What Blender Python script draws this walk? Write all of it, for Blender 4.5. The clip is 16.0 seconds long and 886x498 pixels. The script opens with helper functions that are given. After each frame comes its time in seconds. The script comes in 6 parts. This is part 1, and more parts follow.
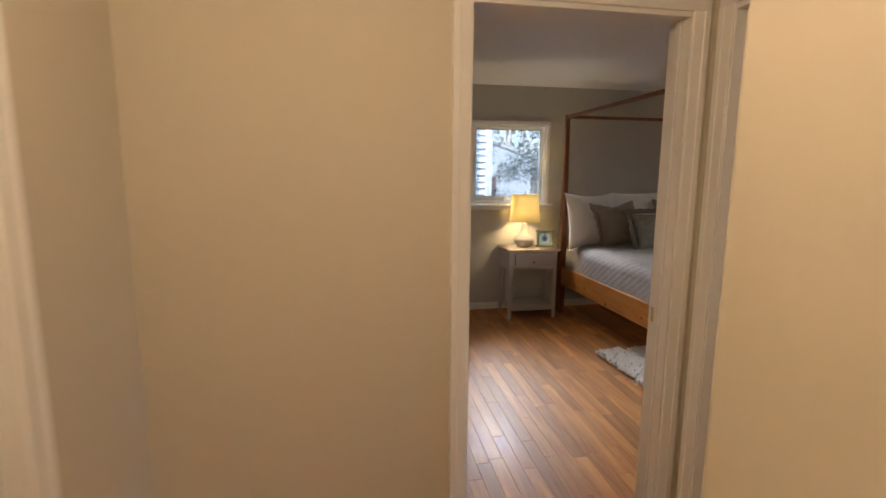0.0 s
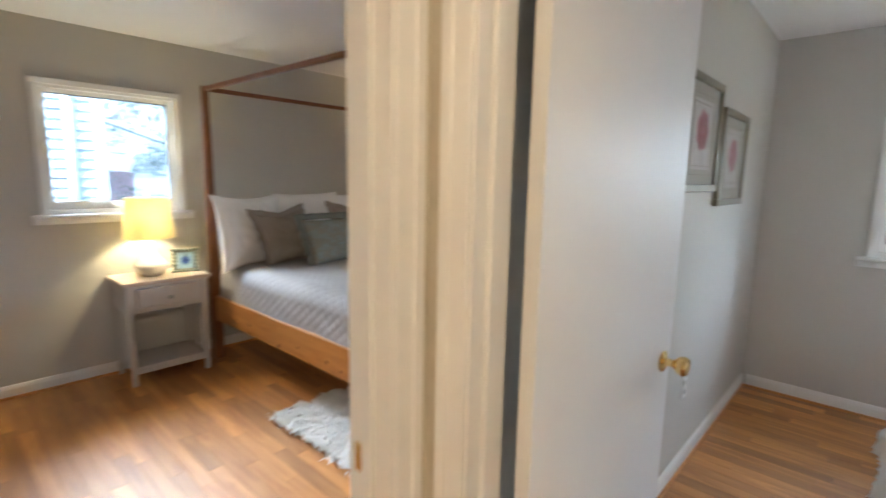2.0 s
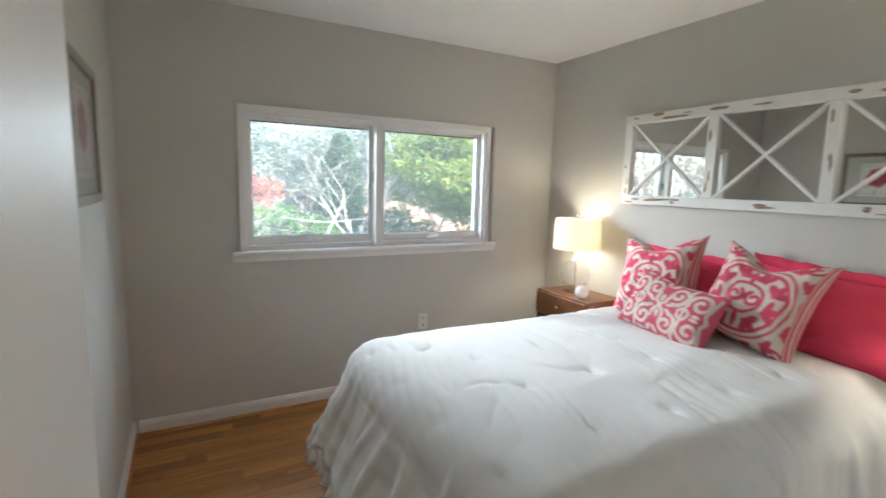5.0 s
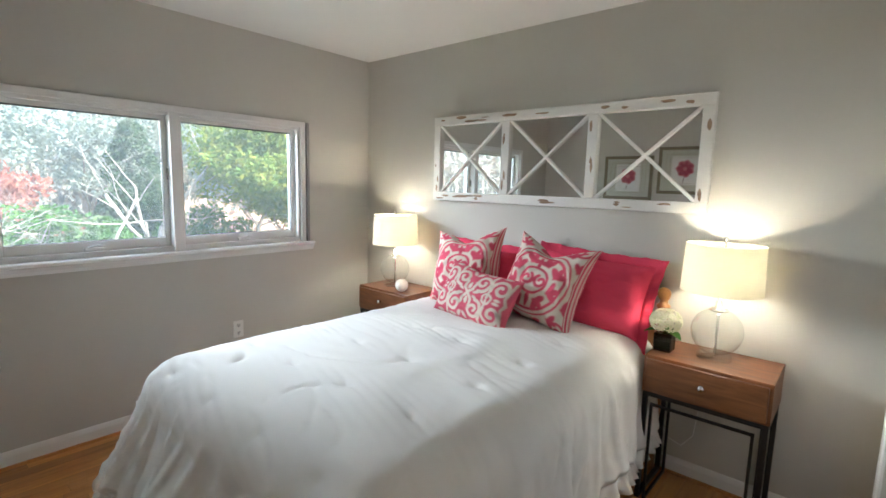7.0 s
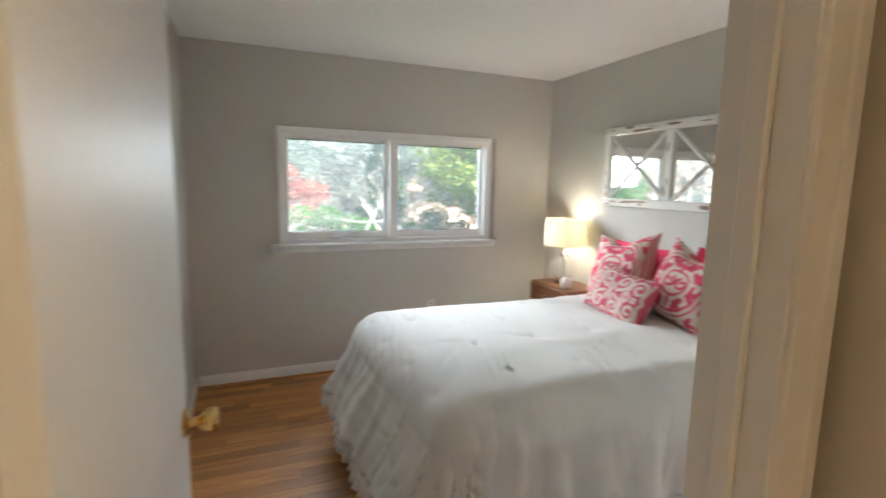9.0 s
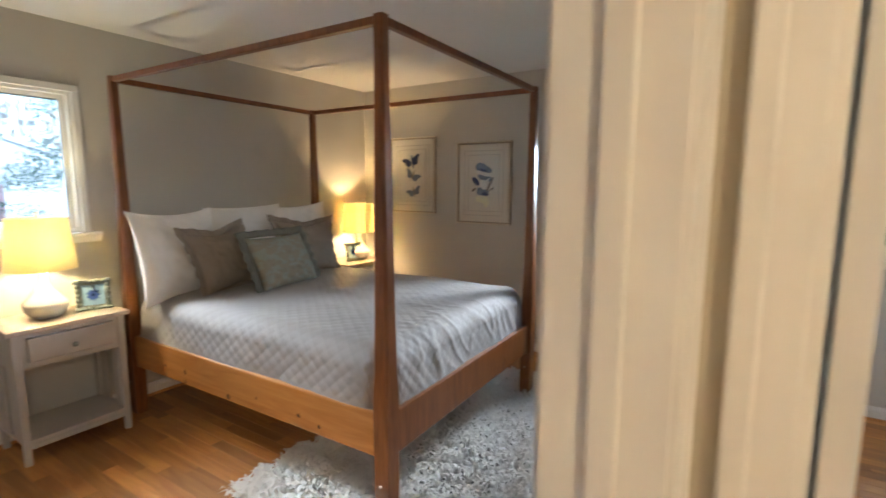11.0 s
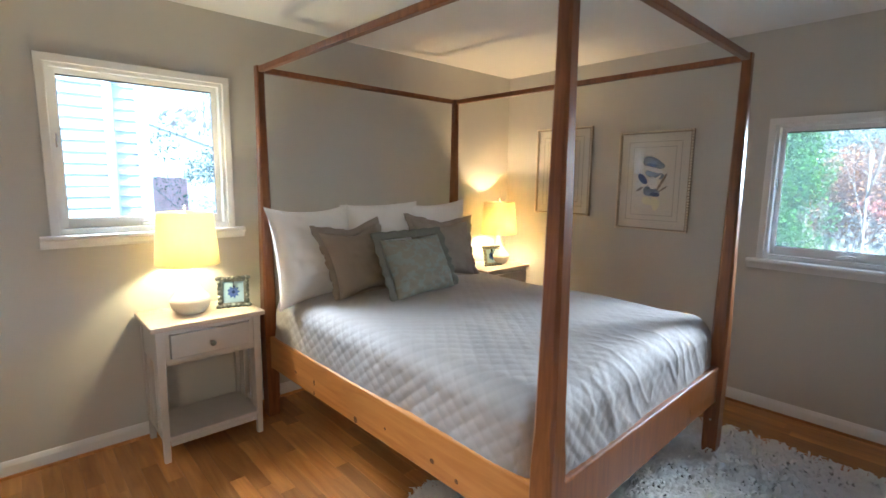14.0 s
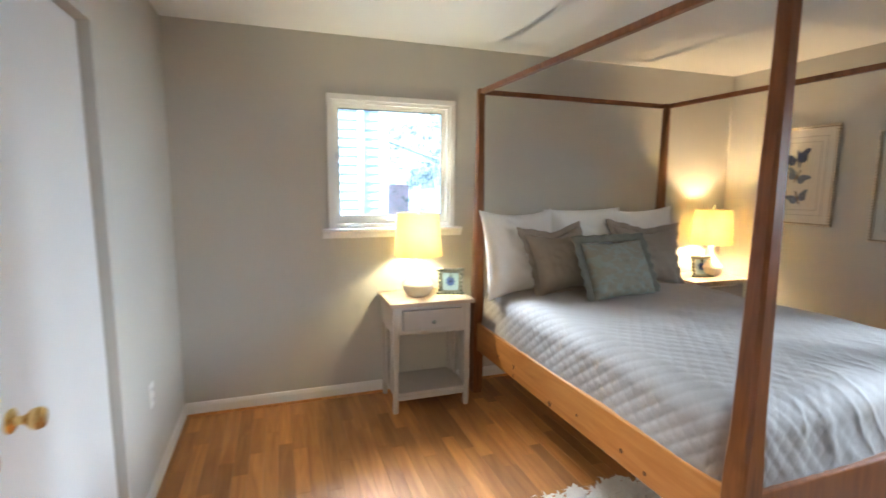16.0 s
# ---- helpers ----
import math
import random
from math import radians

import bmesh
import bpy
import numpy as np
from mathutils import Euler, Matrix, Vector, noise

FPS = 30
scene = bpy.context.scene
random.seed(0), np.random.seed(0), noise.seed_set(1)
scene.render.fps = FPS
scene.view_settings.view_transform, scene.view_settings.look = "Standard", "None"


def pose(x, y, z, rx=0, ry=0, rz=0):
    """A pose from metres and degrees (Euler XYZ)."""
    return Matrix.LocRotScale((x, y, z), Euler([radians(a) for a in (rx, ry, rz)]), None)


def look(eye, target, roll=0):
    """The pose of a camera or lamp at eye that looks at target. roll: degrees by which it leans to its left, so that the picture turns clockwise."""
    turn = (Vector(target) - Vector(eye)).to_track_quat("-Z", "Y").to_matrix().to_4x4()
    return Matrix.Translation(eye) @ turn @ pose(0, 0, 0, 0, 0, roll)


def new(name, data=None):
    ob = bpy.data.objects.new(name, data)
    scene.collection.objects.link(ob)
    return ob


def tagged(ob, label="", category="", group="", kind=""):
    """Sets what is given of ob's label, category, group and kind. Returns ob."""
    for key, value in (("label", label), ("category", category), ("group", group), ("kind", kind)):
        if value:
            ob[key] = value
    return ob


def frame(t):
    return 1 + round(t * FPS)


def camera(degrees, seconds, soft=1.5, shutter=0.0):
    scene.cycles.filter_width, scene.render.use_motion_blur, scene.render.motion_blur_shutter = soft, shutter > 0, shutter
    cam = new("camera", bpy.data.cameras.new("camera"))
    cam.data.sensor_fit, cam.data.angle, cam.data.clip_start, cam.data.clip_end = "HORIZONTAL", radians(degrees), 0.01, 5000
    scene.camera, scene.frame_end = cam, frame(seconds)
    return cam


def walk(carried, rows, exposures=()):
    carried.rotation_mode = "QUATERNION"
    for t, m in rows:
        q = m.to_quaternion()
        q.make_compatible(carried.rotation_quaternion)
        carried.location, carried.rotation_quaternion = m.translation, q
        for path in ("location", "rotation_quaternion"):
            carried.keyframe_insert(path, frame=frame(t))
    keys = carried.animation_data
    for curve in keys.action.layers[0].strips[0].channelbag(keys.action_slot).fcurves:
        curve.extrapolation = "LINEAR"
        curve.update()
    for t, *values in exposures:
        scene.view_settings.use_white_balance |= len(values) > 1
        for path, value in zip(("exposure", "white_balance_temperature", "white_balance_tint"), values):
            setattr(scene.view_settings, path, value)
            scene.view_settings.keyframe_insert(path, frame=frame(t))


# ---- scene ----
cam = camera(85.3, 16.0, 1.5, 0.5)
EXPOSURES = [(0, 3.2, 6800, 18), (0.4, 3.55, 4700, 9), (1.2, 3.98, 4900, 9), (2, 4.3, 5800, 9), (2.5, 4.3, 6200, 9), (3, 4.22, 6200, 9), (3.7, 3.97, 6150, 8), (5, 3.82, 6200, 8), (8, 3.76, 6250, 8), (9, 3.82, 6450, 9), (10, 3.95, 6400, 10), (12.5, 4.58, 5700, 7), (13.5, 4.58, 5700, 7), (15, 4.6, 5750, 7), (16, 4.7, 5750, 6)]
PATH = [
    (0, (1.232, 0.765, 1.495), (1.571, 2.712, 1.192), 0.4),
    (0.5, (1.267, 1.079, 1.491), (1.79, 2.987, 1.194), 1.3),
    (1, (1.386, 1.368, 1.486), (2.176, 3.182, 1.193), 1.2),
    (1.5, (1.606, 1.591, 1.48), (2.721, 3.224, 1.182), 0.9),
    (2, (1.863, 1.783, 1.493), (3.322, 3.119, 1.194), 1.1),
    (2.5, (2.11, 1.93, 1.498), (3.831, 2.907, 1.208), 0.9),
    (3, (2.355, 2.019, 1.49), (4.256, 2.569, 1.201), 1.0),
    (3.5, (2.551, 2.053, 1.491), (4.528, 2.165, 1.213), 1.3),
    (4, (2.688, 2.08, 1.485), (4.647, 1.783, 1.212), 1.5),
    (4.5, (2.769, 2.115, 1.473), (4.641, 1.464, 1.203), 1.5),
    (5, (2.812, 2.129, 1.469), (4.557, 1.187, 1.203), 1.5),
    (5.2, (2.821, 2.132, 1.466), (4.508, 1.09, 1.2), 1.6),
    (7.3, (2.736, 2.094, 1.488), (4.029, 0.592, 1.221), 1.5),
    (7.5, (2.691, 2.091, 1.487), (3.996, 0.598, 1.224), 1.6),
    (8, (2.545, 2.081, 1.492), (3.934, 0.665, 1.231), 1.6),
    (8.5, (2.357, 2.067, 1.503), (3.952, 0.889, 1.241), 1.4),
    (9, (2.153, 2.080, 1.508), (3.982, 1.316, 1.241), 1.2),
    (9.5, (2.023, 2.109, 1.514), (3.991, 1.886, 1.239), 1.1),
    (10, (1.936, 2.194, 1.516), (3.89, 2.524, 1.241), 0.8),
    (10.2, (1.923, 2.231, 1.515), (3.834, 2.756, 1.245), 0.5),
    (12.3, (2.075, 2.575, 1.456), (3.493, 3.956, 1.169), 0.7),
    (12.5, (2.103, 2.617, 1.459), (3.512, 4.007, 1.175), 0.7),
    (13, (2.167, 2.706, 1.484), (3.564, 4.108, 1.199), 0.7),
    (13.5, (2.222, 2.759, 1.489), (3.6, 4.181, 1.205), 0.7),
    (14, (2.246, 2.789, 1.491), (3.579, 4.252, 1.207), 0.7),
    (14.5, (2.235, 2.807, 1.494), (3.479, 4.347, 1.212), 0.6),
    (15, (2.204, 2.796, 1.487), (3.31, 4.44, 1.212), 0.6),
    (15.5, (2.131, 2.703, 1.495), (3.04, 4.463, 1.221), 0.5),
    (16, (2.081, 2.574, 1.496), (2.725, 4.448, 1.227), 0.5),
]
walk(cam, [(t, look(eye, target, roll)) for t, eye, target, roll in PATH], EXPOSURES)

# ---- light ----
world = bpy.data.worlds.new("world")
scene.world = world
world.use_nodes = True
wn = world.node_tree.nodes
sky = wn.new("ShaderNodeTexSky")
sky.sky_type = "NISHITA"
sky.sun_disc = False
sky.sun_elevation = radians(44)
sky.sun_rotation = radians(231)
sky.dust_density = 3.0
wn["Background"].inputs["Strength"].default_value = 0.075
world.node_tree.links.new(sky.outputs["Color"], wn["Background"].inputs["Color"])
sun = new("sun", bpy.data.lights.new("sun", "SUN"))
sun.data.energy = 2.6
sun.data.angle = radians(3)
sun.data.color = (1.0, 0.95, 0.88)
sun.matrix_world = look((0, 0, 30), (4.2, 3.4, 24))
LAMP_POWER = 1.95
LAMP_B = 0.85
HALL_POWER = 3.5
# area lamps added outside each window, out of view, standing in for skylight
for eye, target, wide, tall, watts in (((2.85, 8.0, 3.2), (2.85, 5.86, 1.65), 2.0, 1.2, 58.0), ((8.5, 2.48, 2.35), (5.88, 3.30, 1.45), 0.9, 1.9, 33.0), ((8.1, 0.96, 2.6), (5.9, 0.96, 1.5), 4.4, 2.4, 30.0)):
    daylight = new("daylight", bpy.data.lights.new("daylight", "AREA"))
    daylight.data.shape, daylight.data.size, daylight.data.size_y = "RECTANGLE", wide, tall
    daylight.data.energy, daylight.data.color = watts, (0.86, 0.93, 1.0)
    daylight.matrix_world = look(eye, target)


# ---- materials ----
def material(name, color, rough=0.6, metal=0.0, vary=0.08, scale=6.0, bump=0.0, bump_scale=120.0, spec=0.5):
    m = bpy.data.materials.new(name)
    m.use_nodes = True
    n, l = m.node_tree.nodes, m.node_tree.links
    b = n["Principled BSDF"]
    b.inputs["Roughness"].default_value = rough
    b.inputs["Metallic"].default_value = metal
    b.inputs["Specular IOR Level"].default_value = spec
    co = n.new("ShaderNodeTexCoord")
    big = n.new("ShaderNodeTexNoise")
    big.inputs["Scale"].default_value = scale
    big.inputs["Detail"].default_value = 5
    l.new(co.outputs["Object"], big.inputs["Vector"])
    ramp = n.new("ShaderNodeMix")
    ramp.data_type = "RGBA"
    ramp.inputs["A"].default_value = (*[c * (1 - vary) for c in color], 1)
    ramp.inputs["B"].default_value = (*[min(1, c * (1 + vary)) for c in color], 1)
    l.new(big.outputs["Fac"], ramp.inputs["Factor"])
    l.new(ramp.outputs["Result"], b.inputs["Base Color"])
    if bump:
        tex = n.new("ShaderNodeTexNoise")
        tex.inputs["Scale"].default_value = bump_scale
        tex.inputs["Detail"].default_value = 4
        l.new(co.outputs["Object"], tex.inputs["Vector"])
        bp = n.new("ShaderNodeBump")
        bp.inputs["Strength"].default_value = bump
        bp.inputs["Distance"].default_value = 0.01
        l.new(tex.outputs["Fac"], bp.inputs["Height"])
        l.new(bp.outputs["Normal"], b.inputs["Normal"])
    return m


def wood(name, dark, light, rough=0.4, stretch=(14, 14, 1.2), random_tone=0.0, knots=False, coat=0.0):
    """Timber with grain along the object's own long axis (the smallest of stretch)."""
    m = bpy.data.materials.new(name)
    m.use_nodes = True
    n, l = m.node_tree.nodes, m.node_tree.links
    b = n["Principled BSDF"]
    b.inputs["Coat Weight"].default_value = coat
    b.inputs["Coat Roughness"].default_value = 0.12
    co = n.new("ShaderNodeTexCoord")
    info = n.new("ShaderNodeObjectInfo")
    geo = n.new("ShaderNodeNewGeometry")
    both = n.new("ShaderNodeMath")
    both.operation = "ADD"
    l.new(info.outputs["Random"], both.inputs[0])
    l.new(geo.outputs["Random Per Island"], both.inputs[1])
    fr = n.new("ShaderNodeMath")
    fr.operation = "FRACT"
    l.new(both.outputs[0], fr.inputs[0])
    shift = n.new("ShaderNodeVectorMath")
    shift.operation = "MULTIPLY_ADD"
    shift.inputs[1].default_value = stretch
    comb = n.new("ShaderNodeVectorMath")
    comb.operation = "SCALE"
    comb.inputs[0].default_value = (37, 51, 23)
    l.new(fr.outputs[0], comb.inputs["Scale"])
    l.new(co.outputs["Object"], shift.inputs[0])
    l.new(comb.outputs[0], shift.inputs[2])
    grain = n.new("ShaderNodeTexNoise")
    grain.inputs["Scale"].default_value = 2.2
    grain.inputs["Detail"].default_value = 8
    grain.inputs["Distortion"].default_value = 1.1
    l.new(shift.outputs[0], grain.inputs["Vector"])
    ramp = n.new("ShaderNodeValToRGB")
    ramp.color_ramp.elements[0].position, ramp.color_ramp.elements[1].position = 0.3, 0.72
    ramp.color_ramp.elements[0].color, ramp.color_ramp.elements[1].color = (*dark, 1), (*light, 1)
    l.new(grain.outputs["Fac"], ramp.inputs["Fac"])
    out = ramp.outputs["Color"]
    if random_tone:
        hsv = n.new("ShaderNodeHueSaturation")
        val = n.new("ShaderNodeMapRange")
        val.inputs["To Min"].default_value, val.inputs["To Max"].default_value = 1 - random_tone, 1 + random_tone
        l.new(fr.outputs[0], val.inputs["Value"])
        l.new(val.outputs[0], hsv.inputs["Value"])
        l.new(out, hsv.inputs["Color"])
        out = hsv.outputs["Color"]
    if knots:
        vor = n.new("ShaderNodeTexVoronoi")
        vor.inputs["Scale"].default_value = 3.2
        l.new(co.outputs["Object"], vor.inputs["Vector"])
        kr = n.new("ShaderNodeMapRange")
        kr.inputs["From Min"].default_value, kr.inputs["From Max"].default_value = 0.03, 0.075
        l.new(vor.outputs["Distance"], kr.inputs["Value"])
        mx = n.new("ShaderNodeMix")
        mx.data_type = "RGBA"
        mx.inputs["A"].default_value = (dark[0] * 0.25, dark[1] * 0.2, dark[2] * 0.2, 1)
        l.new(kr.outputs[0], mx.inputs["Factor"])
        l.new(out, mx.inputs["B"])
        out = mx.outputs["Result"]
    l.new(out, b.inputs["Base Color"])
    rr = n.new("ShaderNodeMapRange")
    rr.inputs["To Min"].default_value, rr.inputs["To Max"].default_value = rough * 0.8, rough * 1.25
    l.new(grain.outputs["Fac"], rr.inputs["Value"])
    l.new(rr.outputs[0], b.inputs["Roughness"])
    bp = n.new("ShaderNodeBump")
    bp.inputs["Strength"].default_value, bp.inputs["Distance"].default_value = 0.12, 0.002
    l.new(grain.outputs["Fac"], bp.inputs["Height"])
    l.new(bp.outputs["Normal"], b.inputs["Normal"])
    return m


def painted(name, rough=0.85):
    """Cloth or paper whose printed pattern is stored as a colour layer."""
    m = bpy.data.materials.new(name)
    m.use_nodes = True
    n, l = m.node_tree.nodes, m.node_tree.links
    b = n["Principled BSDF"]
    b.inputs["Roughness"].default_value = rough
    b.inputs["Specular IOR Level"].default_value = 0.15
    at = n.new("ShaderNodeVertexColor")
    at.layer_name = "print"
    l.new(at.outputs["Color"], b.inputs["Base Color"])
    co = n.new("ShaderNodeTexCoord")
    weave = n.new("ShaderNodeTexNoise")
    weave.inputs["Scale"].default_value = 420
    l.new(co.outputs["Object"], weave.inputs["Vector"])
    bp = n.new("ShaderNodeBump")
    bp.inputs["Strength"].default_value, bp.inputs["Distance"].default_value = 0.25, 0.002
    l.new(weave.outputs["Fac"], bp.inputs["Height"])
    l.new(bp.outputs["Normal"], b.inputs["Normal"])
    return m


def glassy(name, tint=(1, 1, 1), thin=True, rough=0.0, sharp=4.0):
    m = bpy.data.materials.new(name)
    m.use_nodes = True
    n, l = m.node_tree.nodes, m.node_tree.links
    out = n["Material Output"]
    if thin:
        clear = n.new("ShaderNodeBsdfTransparent")
        clear.inputs["Color"].default_value = (*tint, 1)
        gloss = n.new("ShaderNodeBsdfGlossy")
        gloss.inputs["Roughness"].default_value = rough
        edge = n.new("ShaderNodeLayerWeight")
        edge.inputs["Blend"].default_value = 0.5
        power = n.new("ShaderNodeMath")
        power.operation = "POWER"
        power.inputs[1].default_value = sharp
        l.new(edge.outputs["Facing"], power.inputs[0])
        fres = n.new("ShaderNodeMath")
        fres.operation = "MULTIPLY_ADD"
        fres.inputs[1].default_value, fres.inputs[2].default_value = 0.7, 0.02
        l.new(power.outputs[0], fres.inputs[0])
        mix = n.new("ShaderNodeMixShader")
        l.new(fres.outputs[0], mix.inputs[0])
        l.new(clear.outputs[0], mix.inputs[1])
        l.new(gloss.outputs[0], mix.inputs[2])
        l.new(mix.outputs[0], out.inputs["Surface"])
    else:
        g = n.new("ShaderNodeBsdfGlass")
        g.inputs["Color"].default_value = (*tint, 1)
        g.inputs["Roughness"].default_value = rough
        l.new(g.outputs[0], out.inputs["Surface"])
    return m


def veil(name, amount):
    """An added haze sheet: mostly clear, a little of it glows pale with daylight."""
    m = bpy.data.materials.new(name)
    m.use_nodes = True
    n, l = m.node_tree.nodes, m.node_tree.links
    clear = n.new("ShaderNodeBsdfTransparent")
    scatter = n.new("ShaderNodeBsdfTranslucent")
    scatter.inputs["Color"].default_value = (0.72, 0.80, 0.86, 1)
    mix = n.new("ShaderNodeMixShader")
    mix.inputs[0].default_value = amount
    l.new(clear.outputs[0], mix.inputs[1])
    l.new(scatter.outputs[0], mix.inputs[2])
    l.new(mix.outputs[0], n["Material Output"].inputs["Surface"])
    return m


def shade_cloth(name, color):
    m = bpy.data.materials.new(name)
    m.use_nodes = True
    n, l = m.node_tree.nodes, m.node_tree.links
    dif = n.new("ShaderNodeBsdfDiffuse")
    tra = n.new("ShaderNodeBsdfTranslucent")
    dif.inputs["Color"].default_value = tra.inputs["Color"].default_value = (*color, 1)
    co = n.new("ShaderNodeTexCoord")
    weave = n.new("ShaderNodeTexNoise")
    weave.inputs["Scale"].default_value = 200
    l.new(co.outputs["Object"], weave.inputs["Vector"])
    bp = n.new("ShaderNodeBump")
    bp.inputs["Strength"].default_value, bp.inputs["Distance"].default_value = 0.1, 0.002
    l.new(weave.outputs["Fac"], bp.inputs["Height"])
    l.new(bp.outputs["Normal"], dif.inputs["Normal"])
    mix = n.new("ShaderNodeMixShader")
    mix.inputs[0].default_value = 0.45
    l.new(dif.outputs[0], mix.inputs[1])
    l.new(tra.outputs[0], mix.inputs[2])
    l.new(mix.outputs[0], n["Material Output"].inputs["Surface"])
    return m


def leafy(name, colors, rough=0.6):
    m = bpy.data.materials.new(name)
    m.use_nodes = True
    n, l = m.node_tree.nodes, m.node_tree.links
    geo = n.new("ShaderNodeNewGeometry")
    ramp = n.new("ShaderNodeValToRGB")
    els = ramp.color_ramp.elements
    els[0].color, els[1].color = (*colors[0], 1), (*colors[-1], 1)
    for i, c in enumerate(colors[1:-1]):
        e = els.new((i + 1) / (len(colors) - 1))
        e.color = (*c, 1)
    l.new(geo.outputs["Random Per Island"], ramp.inputs["Fac"])
    dif = n.new("ShaderNodeBsdfDiffuse")
    tra = n.new("ShaderNodeBsdfTranslucent")
    mix = n.new("ShaderNodeMixShader")
    mix.inputs[0].default_value = 0.4
    l.new(ramp.outputs["Color"], dif.inputs["Color"])
    l.new(ramp.outputs["Color"], tra.inputs["Color"])
    l.new(dif.outputs[0], mix.inputs[1])
    l.new(tra.outputs[0], mix.inputs[2])
    l.new(mix.outputs[0], n["Material Output"].inputs["Surface"])
    return m


WALL = material("greige_wall_paint", (0.565, 0.545, 0.49), 0.75, vary=0.025, scale=1.5, bump=0.05, bump_scale=260)
HALL_WALL = material("cream_wall_paint", (0.60, 0.55, 0.45), 0.72, vary=0.03, scale=1.5, bump=0.05, bump_scale=260)
CEILING = material("ceiling_paint", (0.80, 0.79, 0.76), 0.85, vary=0.02, scale=2, bump=0.06, bump_scale=200)
TRIM = material("white_trim_paint", (0.80, 0.79, 0.76), 0.42, vary=0.02, scale=2)
DOOR = material("white_door_paint", (0.76, 0.755, 0.74), 0.46, vary=0.025, scale=3, bump=0.03, bump_scale=90)
OAK = wood("oak_strip_floor", (0.39, 0.158, 0.042), (0.59, 0.285, 0.090), 0.46, (10, 0.9, 10), 0.27, coat=0.07)
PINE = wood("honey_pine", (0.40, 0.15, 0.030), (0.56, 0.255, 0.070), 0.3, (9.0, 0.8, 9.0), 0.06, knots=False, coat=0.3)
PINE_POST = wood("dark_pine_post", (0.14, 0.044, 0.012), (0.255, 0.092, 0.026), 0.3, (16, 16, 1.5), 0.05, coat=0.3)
WALNUT = wood("walnut_veneer", (0.13, 0.046, 0.016), (0.25, 0.098, 0.036), 0.38, (2, 14, 14), 0.05)
MAPLE = wood("turned_maple", (0.33, 0.14, 0.04), (0.50, 0.24, 0.08), 0.3, (14, 14, 2), 0.05)
PALE_TOP = wood("whitewashed_top", (0.44, 0.355, 0.285), (0.56, 0.47, 0.39), 0.5, (2, 16, 16), 0.05)
GREY_PAINT = material("pale_grey_furniture_paint", (0.50, 0.47, 0.43), 0.5, vary=0.06, scale=14, bump=0.05, bump_scale=70)
BRASS = material("polished_brass", (0.80, 0.58, 0.24), 0.18, 1.0, vary=0.05, scale=30)
PEWTER = material("aged_silver", (0.26, 0.29, 0.27), 0.35, 1.0, vary=0.25, scale=60, bump=0.3, bump_scale=120)
BLACK_METAL = material("black_steel", (0.02, 0.02, 0.022), 0.45, 0.4, vary=0.1, scale=20)
CHROME = material("satin_nickel", (0.62, 0.61, 0.58), 0.22, 1.0, vary=0.05, scale=30)
WHITE_LINEN = material("white_cotton", (0.80, 0.79, 0.77), 0.9, vary=0.02, scale=8, bump=0.12, bump_scale=350, spec=0.1)
COMFORTER = material("white_comforter_cotton", (0.77, 0.755, 0.725), 0.9, vary=0.025, scale=4, bump=0.12, bump_scale=300, spec=0.1)
QUILT = material("silver_taupe_coverlet", (0.345, 0.322, 0.305), 0.68, vary=0.06, scale=5, bump=0.14, bump_scale=300, spec=0.22)
TAUPE = material("taupe_linen", (0.29, 0.245, 0.20), 0.75, vary=0.1, scale=14, bump=0.2, bump_scale=300, spec=0.25)
PINK = material("hot_pink_cotton", (0.76, 0.07, 0.14), 0.8, vary=0.06, scale=8, bump=0.12, bump_scale=300, spec=0.15)
PRINT = painted("printed_cotton")
PAPER_PRINT = painted("printed_paper", 0.7)
CERAMIC = material("white_glazed_ceramic", (0.78, 0.75, 0.70), 0.2, vary=0.03, scale=12)
STONE_CERAMIC = material("matt_stoneware", (0.62, 0.57, 0.52), 0.7, vary=0.06, scale=30, bump=0.1, bump_scale=150)
SHADE_WARM = shade_cloth("linen_shade", (0.62, 0.54, 0.34))
SHADE_WHITE = shade_cloth("white_drum_shade", (0.70, 0.665, 0.56))
RUG = material("ivory_shag_wool", (0.84, 0.82, 0.78), 0.95, vary=0.12, scale=18, spec=0.05)
BEAD = material("champagne_beads", (0.78, 0.70, 0.56), 0.3, 0.6, vary=0.1, scale=40)
FRAME_SILVER = material("champagne_frame", (0.36, 0.30, 0.22), 0.36, 0.6, vary=0.15, scale=40)
FRAME_GILT = material("pale_gilt_frame", (0.225, 0.194, 0.135), 0.38, 0.4, vary=0.15, scale=40)
MAT_BOARD = material("cream_mat_board", (0.70, 0.66, 0.58), 0.85, vary=0.02, scale=10)
MAT_GREEN = material("sage_mat_board", (0.55, 0.55, 0.47), 0.85, vary=0.03, scale=10)
# Grey-blue tints added to the panes to dim the bright outdoor view
GLASS = glassy("dimming_window_glass", (0.63, 0.70, 0.76))
PALE_GLASS = glassy("pale_dimming_window_glass", (0.86, 0.88, 0.88))
PICTURE_GLASS = glassy("picture_glass")
# Veils added behind the panes to put pale haze over the outdoors
HAZE_VEIL = veil("haze_veil", 0.05)
HAZE_VEIL_B = veil("haze_veil_b", 0.055)
CLEAR_GLASS = glassy("blown_clear_glass", (0.95, 0.96, 0.96), sharp=2.2)
MIRROR = material("mirror_silver", (0.86, 0.87, 0.86), 0.01, 1.0, vary=0.0)
GASKET = material("dark_window_gasket", (0.06, 0.06, 0.06), 0.6)
PLATE = material("white_plastic_plate", (0.78, 0.77, 0.73), 0.35, vary=0.02)
SLOT = material("dark_slot", (0.05, 0.045, 0.04), 0.6)


